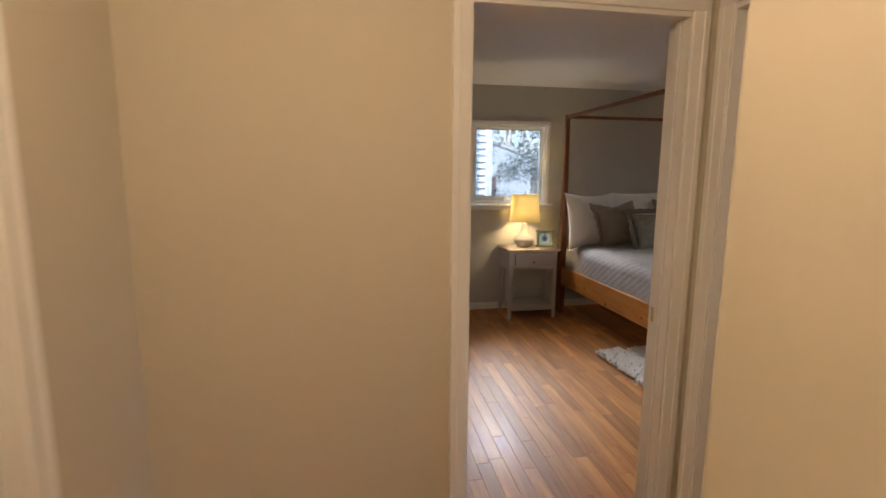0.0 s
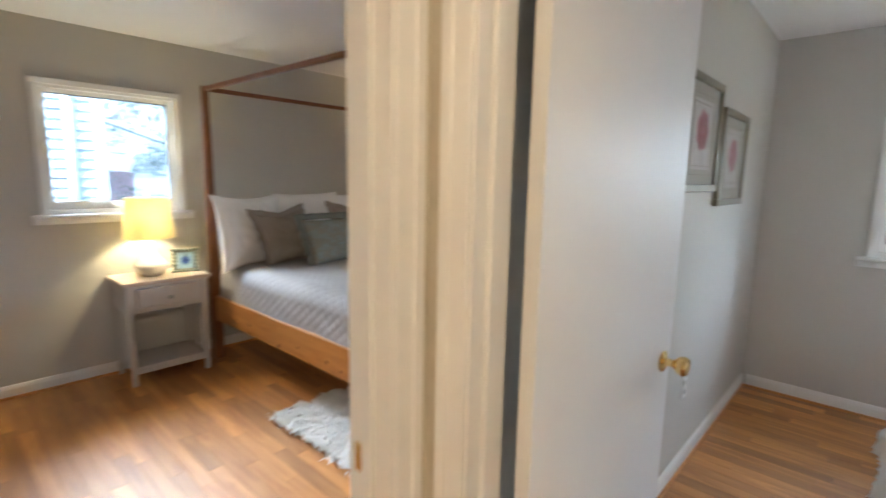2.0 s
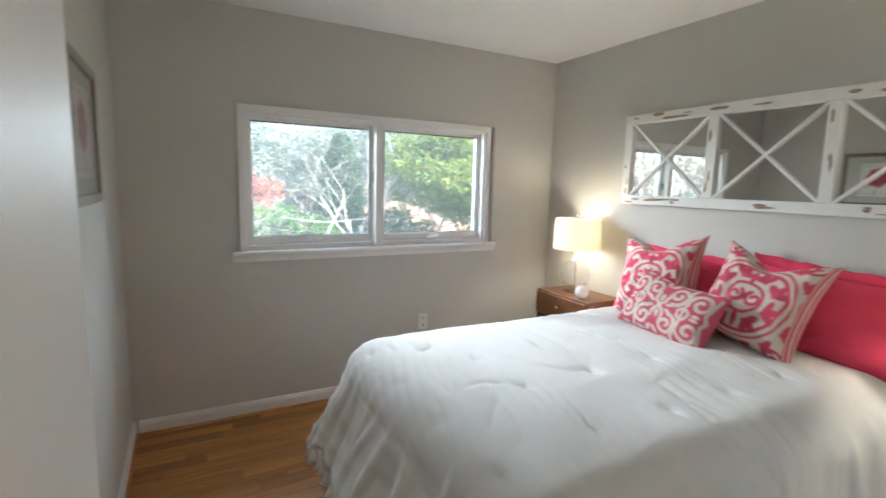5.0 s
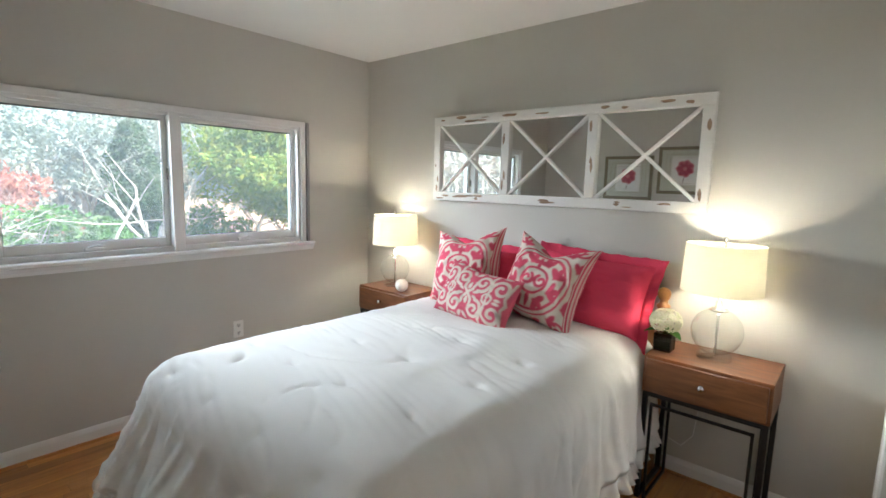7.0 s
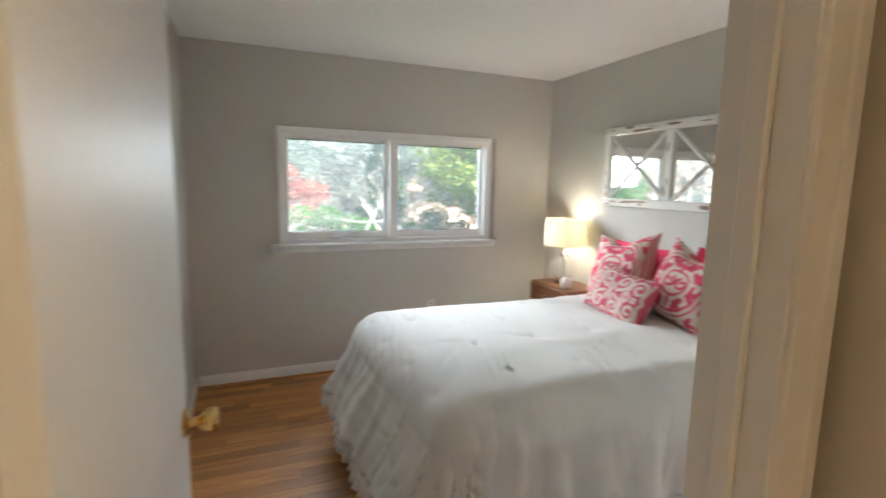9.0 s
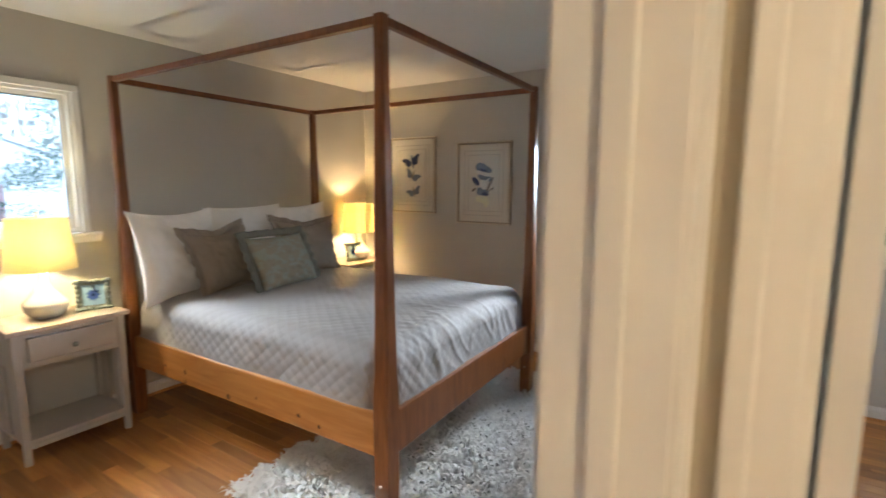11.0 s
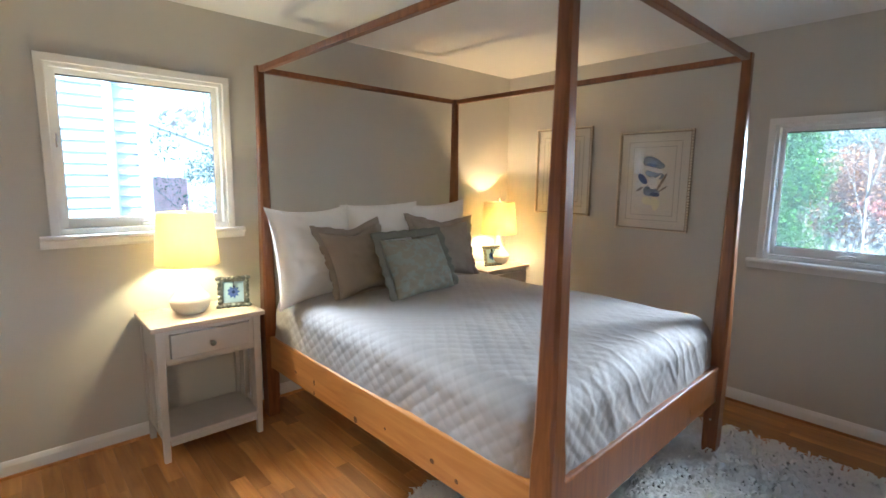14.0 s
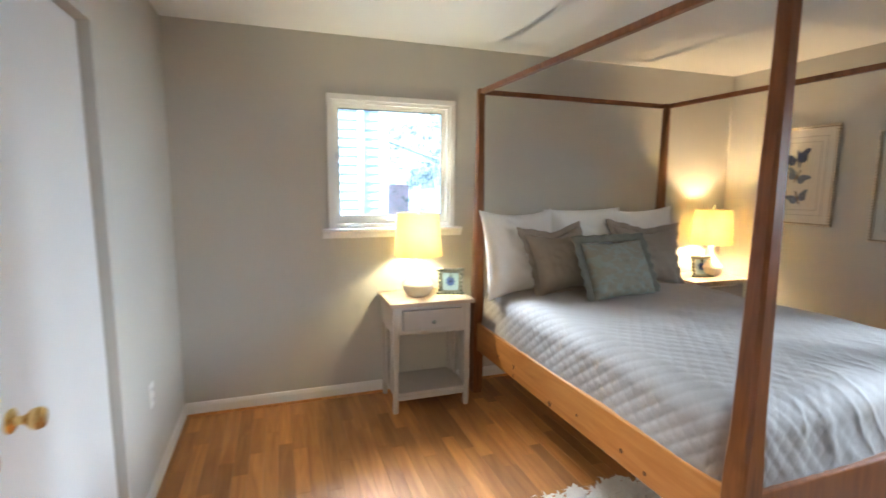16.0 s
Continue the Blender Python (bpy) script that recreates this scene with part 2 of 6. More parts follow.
# ---- building helpers ----
def finish(name, bm, mat, parent=None, label="", smooth=False):
    me = bpy.data.meshes.new(name)
    bmesh.ops.recalc_face_normals(bm, faces=bm.faces)
    bm.to_mesh(me)
    bm.free()
    for p in me.polygons:
        p.use_smooth = smooth
    me.materials.append(mat)
    ob = new(name, me)
    if parent:
        ob.parent = parent
    if label:
        ob["label"] = label
    return ob


def part(name, bm, mat, parent, label="", smooth=False):
    return finish(name, bm, mat, parent, label, smooth)


def thing(name, label, category, m=None, group="", kind=""):
    ob = new(name)
    ob.empty_display_size = 0.1
    if m is not None:
        ob.matrix_basis = m
    return tagged(ob, label, category, group, kind)


def box(bm, x0, x1, y0, y1, z0, z1, bevel=0.0):
    got = bmesh.ops.create_cube(bm, size=1.0, matrix=Matrix.Translation(((x0 + x1) / 2, (y0 + y1) / 2, (z0 + z1) / 2))
                                @ Matrix.Diagonal((abs(x1 - x0), abs(y1 - y0), abs(z1 - z0), 1)))
    if bevel:
        edges = list({e for v in got["verts"] for e in v.link_edges})
        bmesh.ops.bevel(bm, geom=edges, offset=bevel, segments=2, affect="EDGES", profile=0.5)
    return bm


def boxed(x0, x1, y0, y1, z0, z1, bevel=0.0):
    return box(bmesh.new(), x0, x1, y0, y1, z0, z1, bevel)


def lathe(profile, segments=32, bm=None, m=None):
    """A turned solid from (radius, height) pairs."""
    bm = bm or bmesh.new()
    rings = []
    for r, z in profile:
        if r < 1e-5:
            rings.append([bm.verts.new((0, 0, z))])
        else:
            rings.append([bm.verts.new((r * math.cos(a), r * math.sin(a), z)) for a in (2 * math.pi * i / segments for i in range(segments))])
    for lo, hi in zip(rings, rings[1:]):
        for i in range(segments):
            j = (i + 1) % segments
            vs = [lo[i % len(lo)], lo[j % len(lo)], hi[j % len(hi)], hi[i % len(hi)]]
            vs = list(dict.fromkeys(vs))
            if len(vs) > 2:
                bm.faces.new(vs)
    if m is not None:
        bmesh.ops.transform(bm, matrix=m, verts=[v for ring in rings for v in ring])
    return bm


def tube(points, radius, sides=8, bm=None):
    """A round bar along points; radius may be one per point."""
    bm = bm or bmesh.new()
    pts = [Vector(p) for p in points]
    rad = radius if isinstance(radius, (list, tuple)) else [radius] * len(pts)
    rings = []
    for i, p in enumerate(pts):
        d = (pts[min(i + 1, len(pts) - 1)] - pts[max(i - 1, 0)]).normalized()
        u = d.orthogonal().normalized() if i == 0 else (u - d * u.dot(d)).normalized()
        w = d.cross(u)
        rings.append([bm.verts.new(p + rad[i] * (math.cos(a) * u + math.sin(a) * w)) for a in (2 * math.pi * k / sides for k in range(sides))])
    for lo, hi in zip(rings, rings[1:]):
        for k in range(sides):
            bm.faces.new((lo[k], lo[(k + 1) % sides], hi[(k + 1) % sides], hi[k]))
    bm.faces.new(rings[0][::-1])
    bm.faces.new(rings[-1])
    return bm


def bar(bm, a, b, w, h, up=(0, 0, 1)):
    """A square bar from a to b."""
    a, b = Vector(a), Vector(b)
    d = (b - a).normalized()
    s = d.cross(Vector(up)).normalized() * (w / 2)
    t = s.cross(d).normalized() * (h / 2)
    vs = [bm.verts.new(p + i * s + j * t) for p in (a, b) for i, j in ((-1, -1), (1, -1), (1, 1), (-1, 1))]
    for q in ((0, 1, 2, 3), (7, 6, 5, 4), (0, 4, 5, 1), (1, 5, 6, 2), (2, 6, 7, 3), (3, 7, 4, 0)):
        bm.faces.new([vs[k] for k in q])
    return bm


def grid_mesh(name, co, mat, parent=None, colors=None, label="", smooth=True, thickness=0.0):
    """A sheet from an array of points (rows, columns, 3), with an optional printed colour layer."""
    r, c = co.shape[:2]
    me = bpy.data.meshes.new(name)
    idx = np.arange(r * c).reshape(r, c)
    faces = np.stack([idx[:-1, :-1], idx[:-1, 1:], idx[1:, 1:], idx[1:, :-1]], -1).reshape(-1, 4)
    me.from_pydata(co.reshape(-1, 3).tolist(), [], faces.tolist())
    if colors is not None:
        lay = me.color_attributes.new("print", "FLOAT_COLOR", "POINT")
        rgba = np.concatenate([colors.reshape(-1, 3), np.ones((r * c, 1))], 1).astype(np.float32)
        lay.data.foreach_set("color", rgba.ravel())
    for p in me.polygons:
        p.use_smooth = smooth
    me.materials.append(mat)
    ob = new(name, me)
    if thickness:
        sol = ob.modifiers.new("thickness", "SOLIDIFY")
        sol.thickness, sol.offset = thickness, -1
    if parent:
        ob.parent = parent
    if label:
        ob["label"] = label
    return ob


def wall(name, along, lo, hi, face0, face1, z0, z1, openings, mat, label):
    """A wall along axis 'x' or 'y' between two faces, with openings (a0, a1, z0, z1) cut through."""
    bm = bmesh.new()
    cuts = sorted({lo, hi, *[v for o in openings for v in o[:2]]})
    for a, b in zip(cuts, cuts[1:]):
        spans = [(z0, z1)]
        for o in openings:
            if o[0] <= a + 1e-6 and b <= o[1] + 1e-6:
                spans = [(z0, o[2]), (o[3], z1)]
        for s, e in spans:
            if e - s > 1e-4:
                if along == "x":
                    box(bm, a, b, face0, face1, s, e)
                else:
                    box(bm, face0, face1, a, b, s, e)
    bmesh.ops.remove_doubles(bm, verts=bm.verts, dist=1e-5)
    return tagged(finish(name, bm, mat), label, "wall", kind="structure")


# ---- plan: room A (canopy bed), room B (pink bed), hall ----
H = 2.44
AX0, AX1, AY0, AY1 = 1.474, 5.88, 2.53, 5.865
BX0, BX1, BY0, BY1 = 2.61, 5.90, -0.52, 2.435
HX0, HX1, HY0, HY1 = 0.52, 2.505, -1.3, 2.41
NICHE_X, NICHE_Y = 1.785, 1.412          # the corner where the hall widens in front of the two doors
DA0, DA1 = 1.597, 2.43                   # door opening of room A, along x
DB0, DB1 = 1.482, 2.318                  # door opening of room B, along y
DH = 2.078

# windows, as (low, high, sill, head) of the opening in the wall
WA = (2.44, 3.255, 1.19, 2.035)
WC = (2.855, 3.675, 1.01, 1.86)
WB = (0.12, 1.805, 1.04, 1.865)

wall("wall_a_north", "x", AX0 - 0.12, AX1 + 0.16, AY1, AY1 + 0.16, 0, H, [WA], WALL, "greige painted wall with one window")
wall("wall_a_east", "y", AY0 - 0.045, AY1, AX1, AX1 + 0.16, 0, H, [WC], WALL, "greige painted wall with one window")
wall("wall_a_south", "x", AX0, AX1, 2.486, AY0, 0, H, [(DA0, DA1, -0.01, DH)], WALL, "greige painted wall with a doorway")
wall("wall_a_west", "y", 2.486, AY1, AX0 - 0.12, AX0, 0, H, [(3.05, 4.68, -0.01, 2.06)], WALL, "greige painted wall with a closet opening")
wall("wall_b_north", "x", BX0, BX1, BY1, 2.481, 0, H, [], WALL, "greige painted partition wall")
wall("wall_b_east", "y", BY0 - 0.16, BY1 + 0.045, BX1, BX1 + 0.14, 0, H, [WB], WALL, "greige painted wall with a double window")
wall("wall_b_south", "x", 2.50, BX1, BY0 - 0.16, BY0, 0, H, [], WALL, "greige painted wall behind the bed")
wall("wall_b_west", "y", BY0, BY1, 2.56, BX0, 0, H, [(DB0, DB1, -0.01, DH), (-0.28, 0.93, -0.01, 2.06)], WALL, "greige painted wall with two openings")
wall("wall_hall_north", "x", HX0, 2.505, HY1, 2.484, 0, H, [(DA0, DA1, -0.01, DH)], HALL_WALL, "cream painted hall wall with a doorway")
wall("wall_hall_east", "y", NICHE_Y, 2.481, HX1, 2.558, 0, H, [(DB0, DB1, -0.01, DH)], HALL_WALL, "cream painted hall wall with a doorway")
wall("wall_hall_return", "x", NICHE_X + 0.092, HX1, NICHE_Y - 0.09, NICHE_Y - 0.002, 0, H, [], HALL_WALL, "short cream painted hall wall")
wall("wall_hall_side", "y", HY0, NICHE_Y - 0.002, NICHE_X, NICHE_X + 0.09, 0, H, [], HALL_WALL, "cream painted hall wall")
wall("wall_hall_west", "y", HY0, 2.484, HX0 - 0.12, HX0, 0, H, [(1.09, 1.87, -0.01, DH)], HALL_WALL, "cream painted hall wall with a doorway")
wall("wall_hall_south", "x", HX0 - 0.12, NICHE_X + 0.09, HY0 - 0.12, HY0, 0, H, [], HALL_WALL, "cream painted hall end wall")
tagged(finish("ceiling", boxed(0.2, 6.06, -1.5, 6.04, H, H + 0.12), CEILING), "smooth white painted ceiling", "ceiling", kind="structure")
tagged(finish("subfloor", boxed(0.2, 6.06, -1.5, 6.04, -0.12, -0.012), material("dark_subfloor", (0.10, 0.05, 0.025), 0.8)), "dark timber subfloor under the oak strips", "floor", kind="structure")
# unseen walls added behind the closet doors, so no sun leaks through the gaps
tagged(finish("sun_block_closet_end", boxed(0.75, 0.80, 2.95, 4.78, 0, H), WALL), "unseen wall added to close off the closet", "wall", kind="structure")
tagged(finish("sun_block_closet_side", boxed(0.80, AX0 - 0.122, 4.72, 4.78, 0, H), WALL), "unseen wall added to close off the closet", "wall", kind="structure")
tagged(finish("sun_block_closet_return", boxed(0.80, AX0 - 0.122, 2.95, 3.0, 0, H), WALL), "unseen wall added to close off the closet", "wall", kind="structure")
tagged(finish("wall_closet_back", boxed(2.0, 2.5, -0.3, 0.95, 0, H), WALL), "unseen wall added to close off the closet", "wall", kind="structure")


# ---- skirting ----
def skirting(name, a, b, inward):
    """A baseboard from a to b on the floor; inward is the side the room is on."""
    a, b, n = Vector((*a, 0)), Vector((*b, 0)), Vector((*inward, 0))
    bm = bmesh.new()
    prof = ((0.0, 0.0), (0.014, 0.0), (0.014, 0.062), (0.010, 0.075), (0.006, 0.083), (0.0, 0.088))
    ends = [[bm.verts.new(p + n * d + Vector((0, 0, z))) for d, z in prof] for p in (a, b)]
    for i in range(len(prof)):
        j = (i + 1) % len(prof)
        bm.faces.new((ends[0][i], ends[0][j], ends[1][j], ends[1][i]))
    bm.faces.new(ends[0])
    bm.faces.new(ends[1][::-1])
    ob = tagged(finish(name, bm, TRIM), "white painted baseboard along the wall", "baseboard", kind="structure")
    shoe = bmesh.new()
    bar(shoe, a + n * 0.020 + Vector((0, 0, 0.0075)), b + n * 0.020 + Vector((0, 0, 0.0075)), 0.012, 0.015)
    part("shoe_moulding", shoe, OAK, ob, "stained oak shoe moulding")
    return ob


skirting("baseboard", (AX0, AY1), (AX1, AY1), (0, -1))
skirting("baseboard", (AX1, AY0), (AX1, AY1 - 0.03), (-1, 0))
skirting("baseboard", (AX0, 4.685), (AX0, AY1 - 0.03), (1, 0))
skirting("baseboard", (DA1 + 0.08, AY0), (AX1 - 0.03, AY0), (0, 1))
skirting("baseboard", (BX1, BY0 + 0.03), (BX1, BY1 - 0.03), (-1, 0))
skirting("baseboard", (BX0 + 0.03, BY1), (BX1, BY1), (0, -1))
skirting("baseboard", (BX0, BY0), (BX1, BY0), (0, 1))
skirting("baseboard", (HX0, 1.94), (HX0, HY1), (1, 0))
skirting("baseboard", (HX0 + 0.03, HY1), (DA0 - 0.09, HY1), (0, -1))
skirting("baseboard", (NICHE_X, HY0), (NICHE_X, NICHE_Y), (-1, 0))


# ---- windows ----
EDGE_GREY = material("edge_strip_grey", (0.30, 0.29, 0.28), 0.5)


def window(name, label, m, w, z0, z1, lights, depth=0.16, rebate=0.05, haze_mat=None, glass=None):
    """A casement set in an opening w wide from z0 to z1, in local axes: x along the wall, y outwards, origin at the opening's low left corner on the inner wall face."""
    win = thing(name, label, "window", m, kind="structure")
    h = z1 - z0
    c = 0.038
    for nm, b in (("head_casing", (-c, w + c, -0.016, 0.004, h, h + c)), ("side_casing", (-c, 0, -0.016, 0.004, 0.0, h)), ("side_casing", (w, w + c, -0.016, 0.004, 0.0, h))):
        part(nm, boxed(*b, 0.003), TRIM, win)
    bm = bmesh.new()
    prof = ((0.004, 0.0), (-0.058, 0.0), (-0.062, -0.004), (-0.062, -0.018), (-0.052, -0.024), (-0.040, -0.044), (-0.034, -0.062), (0.0, -0.066))
    ends = [[bm.verts.new((x, y, z)) for y, z in prof] for x in (-c - 0.045, w + c + 0.045)]
    for i in range(len(prof)):
        j = (i + 1) % len(prof)
        bm.faces.new((ends[0][i], ends[0][j], ends[1][j], ends[1][i]))
    bm.faces.new(ends[0])
    bm.faces.new(ends[1][::-1])
    part("window_sill", bm, TRIM, win, "white moulded window sill")
    bm = bmesh.new()
    f = 0.018
    for b in ((0, f, 0.004, depth, 0, h), (w - f, w, 0.004, depth, 0, h), (f, w - f, 0.004, depth, h - f, h), (f, w - f, 0.004, depth, 0, 0.03)):
        box(bm, *b)
    part("window_frame", bm, TRIM, win)
    if lights == 2:
        part("mullion", boxed(w / 2 - 0.03, w / 2 + 0.03, -0.012, depth, 0.0, h, 0.003), TRIM, win, "white centre mullion")
    edges = [(f, w - f)] if lights == 1 else [(f, w / 2 - 0.03), (w / 2 + 0.03, w - f)]
    for x0, x1 in edges:
        bm = bmesh.new()
        s, lo = 0.026, 0.052
        y0, y1 = rebate, rebate + 0.035
        for b in ((x0, x0 + s, y0, y1, 0.03, h - f), (x1 - s, x1, y0, y1, 0.03, h - f), (x0 + s, x1 - s, y0, y1, h - f - s, h - f), (x0 + s, x1 - s, y0, y1, 0.03, 0.03 + lo)):
            box(bm, *b, 0.003)
        sash = part("sash", bm, TRIM, win, "white casement sash")
        pane = part("pane", boxed(x0 + s, x1 - s, y0 + 0.014, y0 + 0.018, 0.03 + lo, h - f - s), glass or GLASS, sash, "glass pane with a dimming tint")
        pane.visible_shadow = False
        # added sheet behind the pane, only there to haze the view
        bm = bmesh.new()
        bm.faces.new([bm.verts.new(p) for p in ((x0 + s, y1 + 0.01, 0.03 + lo), (x1 - s, y1 + 0.01, 0.03 + lo), (x1 - s, y1 + 0.01, h - f - s), (x0 + s, y1 + 0.01, h - f - s))])
        haze_ob = part("haze_sheet", bm, haze_mat or HAZE_VEIL, sash, "added sheet that lays haze over the view")
        haze_ob.visible_shadow = False
        bm = bmesh.new()
        g = 0.004
        a0, a1, b0, b1 = x0 + s, x1 - s, 0.03 + lo, h - f - s
        for b in ((a0, a0 + g, y0 + 0.008, y0 + 0.014, b0, b1), (a1 - g, a1, y0 + 0.008, y0 + 0.014, b0, b1), (a0, a1, y0 + 0.006, y0 + 0.014, b1 - 0.008, b1), (a0, a1, y0 + 0.008, y0 + 0.014, b0, b0 + g)):
            box(bm, *b)
        part("gasket", bm, GASKET, sash, "dark glazing seal")
        bm = boxed((x0 + x1) / 2 - 0.045, (x0 + x1) / 2 + 0.045, y0 - 0.022, y0, 0.032, 0.052, 0.005)
        crank = part("crank", bm, TRIM, sash, "white folding crank handle")
        part("crank_handle", tube([((x0 + x1) / 2 - 0.03, y0 - 0.03, 0.052), ((x0 + x1) / 2 + 0.01, y0 - 0.04, 0.064), ((x0 + x1) / 2 + 0.05, y0 - 0.034, 0.058)], 0.006), TRIM, crank)
        xl = x1 - 0.004 if (lights == 2 and x0 < w / 2) else x0 + 0.004
        if lights == 2 and x0 > w / 2:
            # narrow grey strip added to draw the dark edge beside the right casing
            part("edge_strip", boxed(w + c + 0.002, w + c + 0.026, -0.026, 0, -0.004, h + c * 0.9, 0.003), EDGE_GREY, win, "narrow grey strip beside the casing")
        part("latch", boxed(xl - 0.006, xl + 0.006, y0 - 0.02, y0 - 0.002, h * 0.52, h * 0.52 + 0.07, 0.003), CHROME, win, "small latch lever")
    return win


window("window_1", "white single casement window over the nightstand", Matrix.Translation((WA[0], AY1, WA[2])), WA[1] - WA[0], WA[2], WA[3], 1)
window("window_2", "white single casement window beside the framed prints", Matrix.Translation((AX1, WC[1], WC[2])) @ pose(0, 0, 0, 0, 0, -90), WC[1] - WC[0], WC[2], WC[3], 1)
window("window_3", "white double casement window in a greige wall", Matrix.Translation((BX1, WB[1], WB[2])) @ pose(0, 0, 0, 0, 0, -90), WB[1] - WB[0], WB[2], WB[3], 2, depth=0.14, haze_mat=HAZE_VEIL_B, glass=PALE_GLASS)


# ---- doors ----
def knob(parent, m, mat=BRASS, label="faceted brass door knob"):
    rose = lathe([(0, 0), (0.031, 0), (0.032, 0.004), (0.024, 0.009), (0.012, 0.012), (0.011, 0.030), (0.017, 0.036), (0.026, 0.046), (0.029, 0.060), (0.025, 0.070), (0.012, 0.074), (0, 0.074)], 12)
    ob = part("knob", rose, mat, parent, label)
    ob.matrix_basis = m
    return ob


def casing(name, m, w, h, label, sides=(1, 1)):
    """Moulded trim round a door opening, in local axes: x across the opening, y out of the wall, origin at the floor on the wall face."""
    trim = thing(name, label, "door trim", m, kind="structure")
    prof = ((0.0, 0.0), (0.0, 0.009), (0.003, 0.011), (0.036, 0.014), (0.040, 0.0175), (0.060, 0.018), (0.063, 0.016), (0.064, 0.0))

    def run(p0, p1, outward):
        bm = bmesh.new()
        p0, p1, o = Vector(p0), Vector(p1), Vector(outward)
        ends = [[bm.verts.new(p + o * d + Vector((0, y, 0))) for d, y in prof] for p in (p0, p1)]
        for i in range(len(prof)):
            j = (i + 1) % len(prof)
            bm.faces.new((ends[0][i], ends[0][j], ends[1][j], ends[1][i]))
        bm.faces.new(ends[0])
        bm.faces.new(ends[1][::-1])
        return bm
    if sides[0]:
        part("side_casing", run((0.0, 0, 0), (0.0, 0, h), (-1, 0, 0)), TRIM, trim)
    if sides[1]:
        part("side_casing", run((w, 0, 0), (w, 0, h), (1, 0, 0)), TRIM, trim)
    part("head_casing", run((-0.064 * sides[0], 0, h), (w + 0.064 * sides[1], 0, h), (0, 0, 1)), TRIM, trim)
    return trim


def jamb(name, m, w, h, depth, label):
    """The lining of a door opening with its stop; y runs through the wall."""
    lining = thing(name, label, "door frame", m, kind="structure")
    t = 0.018
    for x0, x1, s in ((-0.001, t, 1), (w - t, w + 0.001, -1)):
        part("side_jamb", boxed(x0, x1, 0, depth, 0, h - t), TRIM, lining)
        xs = t if s == 1 else w - t - 0.012
        part("door_stop", boxed(xs, xs + 0.012, depth * 0.35, depth * 0.35 + 0.03, 0, h - t, 0.003), TRIM, lining)
    part("head_jamb", boxed(0, w, 0, depth, h - t, h + 0.001), TRIM, lining)
    return lining


# room A's doorway
jamb_a = jamb("door_frame_1", Matrix.Translation((DA0, HY1 - 0.002, 0)), DA1 - DA0, DH, AY0 - HY1 + 0.004, "white painted door lining of the canopy-bed room")
casing("door_trim_1", Matrix.Translation((DA0 + 0.012, HY1, 0)) @ Matrix.Diagonal((1, -1, 1, 1)), DA1 - DA0 - 0.024, DH, "white moulded casing round the hall doorway")
casing("door_trim_2", Matrix.Translation((DA0 + 0.012, AY0, 0)), DA1 - DA0 - 0.024, DH, "white moulded casing inside the bedroom")
part("strike_plate", boxed(DA1 - DA0 - 0.0215, DA1 - DA0 - 0.018, 0.075, 0.105, 0.905, 0.965, 0.001), BRASS, jamb_a, "brass strike plate")
leaf_a = thing("door_1", "white flush door standing wide open", "door", Matrix.Translation((DA0 + 0.012, AY0 + 0.012, 0)) @ pose(0, 0, 0, 0, 0, 83), kind="structure")
part("leaf", boxed(0, 0.75, 0, 0.035, 0.012, DH - 0.022, 0.002), DOOR, leaf_a)
knob(leaf_a, Matrix.Translation((0.69, 0.0, 0.965)) @ pose(0, 0, 0, 90, 0, 0))
knob(leaf_a, Matrix.Translation((0.69, 0.035, 0.965)) @ pose(0, 0, 0, -90, 0, 0))

# room B's doorway
jamb("door_frame_2", Matrix.Translation((HX1 - 0.002, DB1, 0)) @ pose(0, 0, 0, 0, 0, -90), DB1 - DB0, DH, BX0 - HX1 + 0.004, "white painted door lining of the pink-bed room")
casing("door_trim_3", Matrix.Translation((HX1, DB1 - 0.012, 0)) @ pose(0, 0, 0, 0, 0, -90) @ Matrix.Diagonal((1, -1, 1, 1)), DB1 - DB0 - 0.024, DH, "white moulded casing round the second hall doorway", (1, 1))
casing("door_trim_4", Matrix.Translation((BX0, DB1 - 0.012, 0)) @ pose(0, 0, 0, 0, 0, -90), DB1 - DB0 - 0.024, DH, "white moulded casing inside the bedroom", (1, 1))
leaf_b = thing("door_2", "white flush door standing open with brass knobs", "door", Matrix.Translation((BX0 + 0.006, 2.271, 0)) @ pose(0, 0, 0, 0, 0, -1.5), kind="structure")
part("leaf", boxed(0.006, 0.755, -0.035, 0.0, 0.012, DH - 0.022, 0.002), DOOR, leaf_b)
knob(leaf_b, Matrix.Translation((0.695, -0.035, 0.965)) @ pose(0, 0, 0, 90, 0, 0))
knob(leaf_b, Matrix.Translation((0.695, 0.0, 0.965)) @ pose(0, 0, 0, -90, 0, 0))
for z in (0.18, 1.80):
    bm = lathe([(0, 0), (0.007, 0), (0.007, 0.09), (0, 0.09)], 10, m=Matrix.Translation((-0.002, 0.004, z)))
    box(bm, -0.032, 0.0, 0.001, 0.004, z, z + 0.09)
    part("hinge", bm, TRIM, leaf_b, "painted butt hinge")

# hall's side door, shut
jamb("door_frame_3", Matrix.Translation((HX0 - 0.122, 1.87, 0)) @ pose(0, 0, 0, 0, 0, -90), 0.78, DH, 0.124, "white painted door lining in the hall")
casing("door_trim_5", Matrix.Translation((HX0, 1.858, 0)) @ pose(0, 0, 0, 0, 0, -90), 0.756, DH, "white moulded casing of the hall's side door")
leaf_h = thing("door_3", "white flush hall door, shut", "door", Matrix.Translation((HX0 - 0.05, 1.85, 0)) @ pose(0, 0, 0, 0, 0, -90), kind="structure")
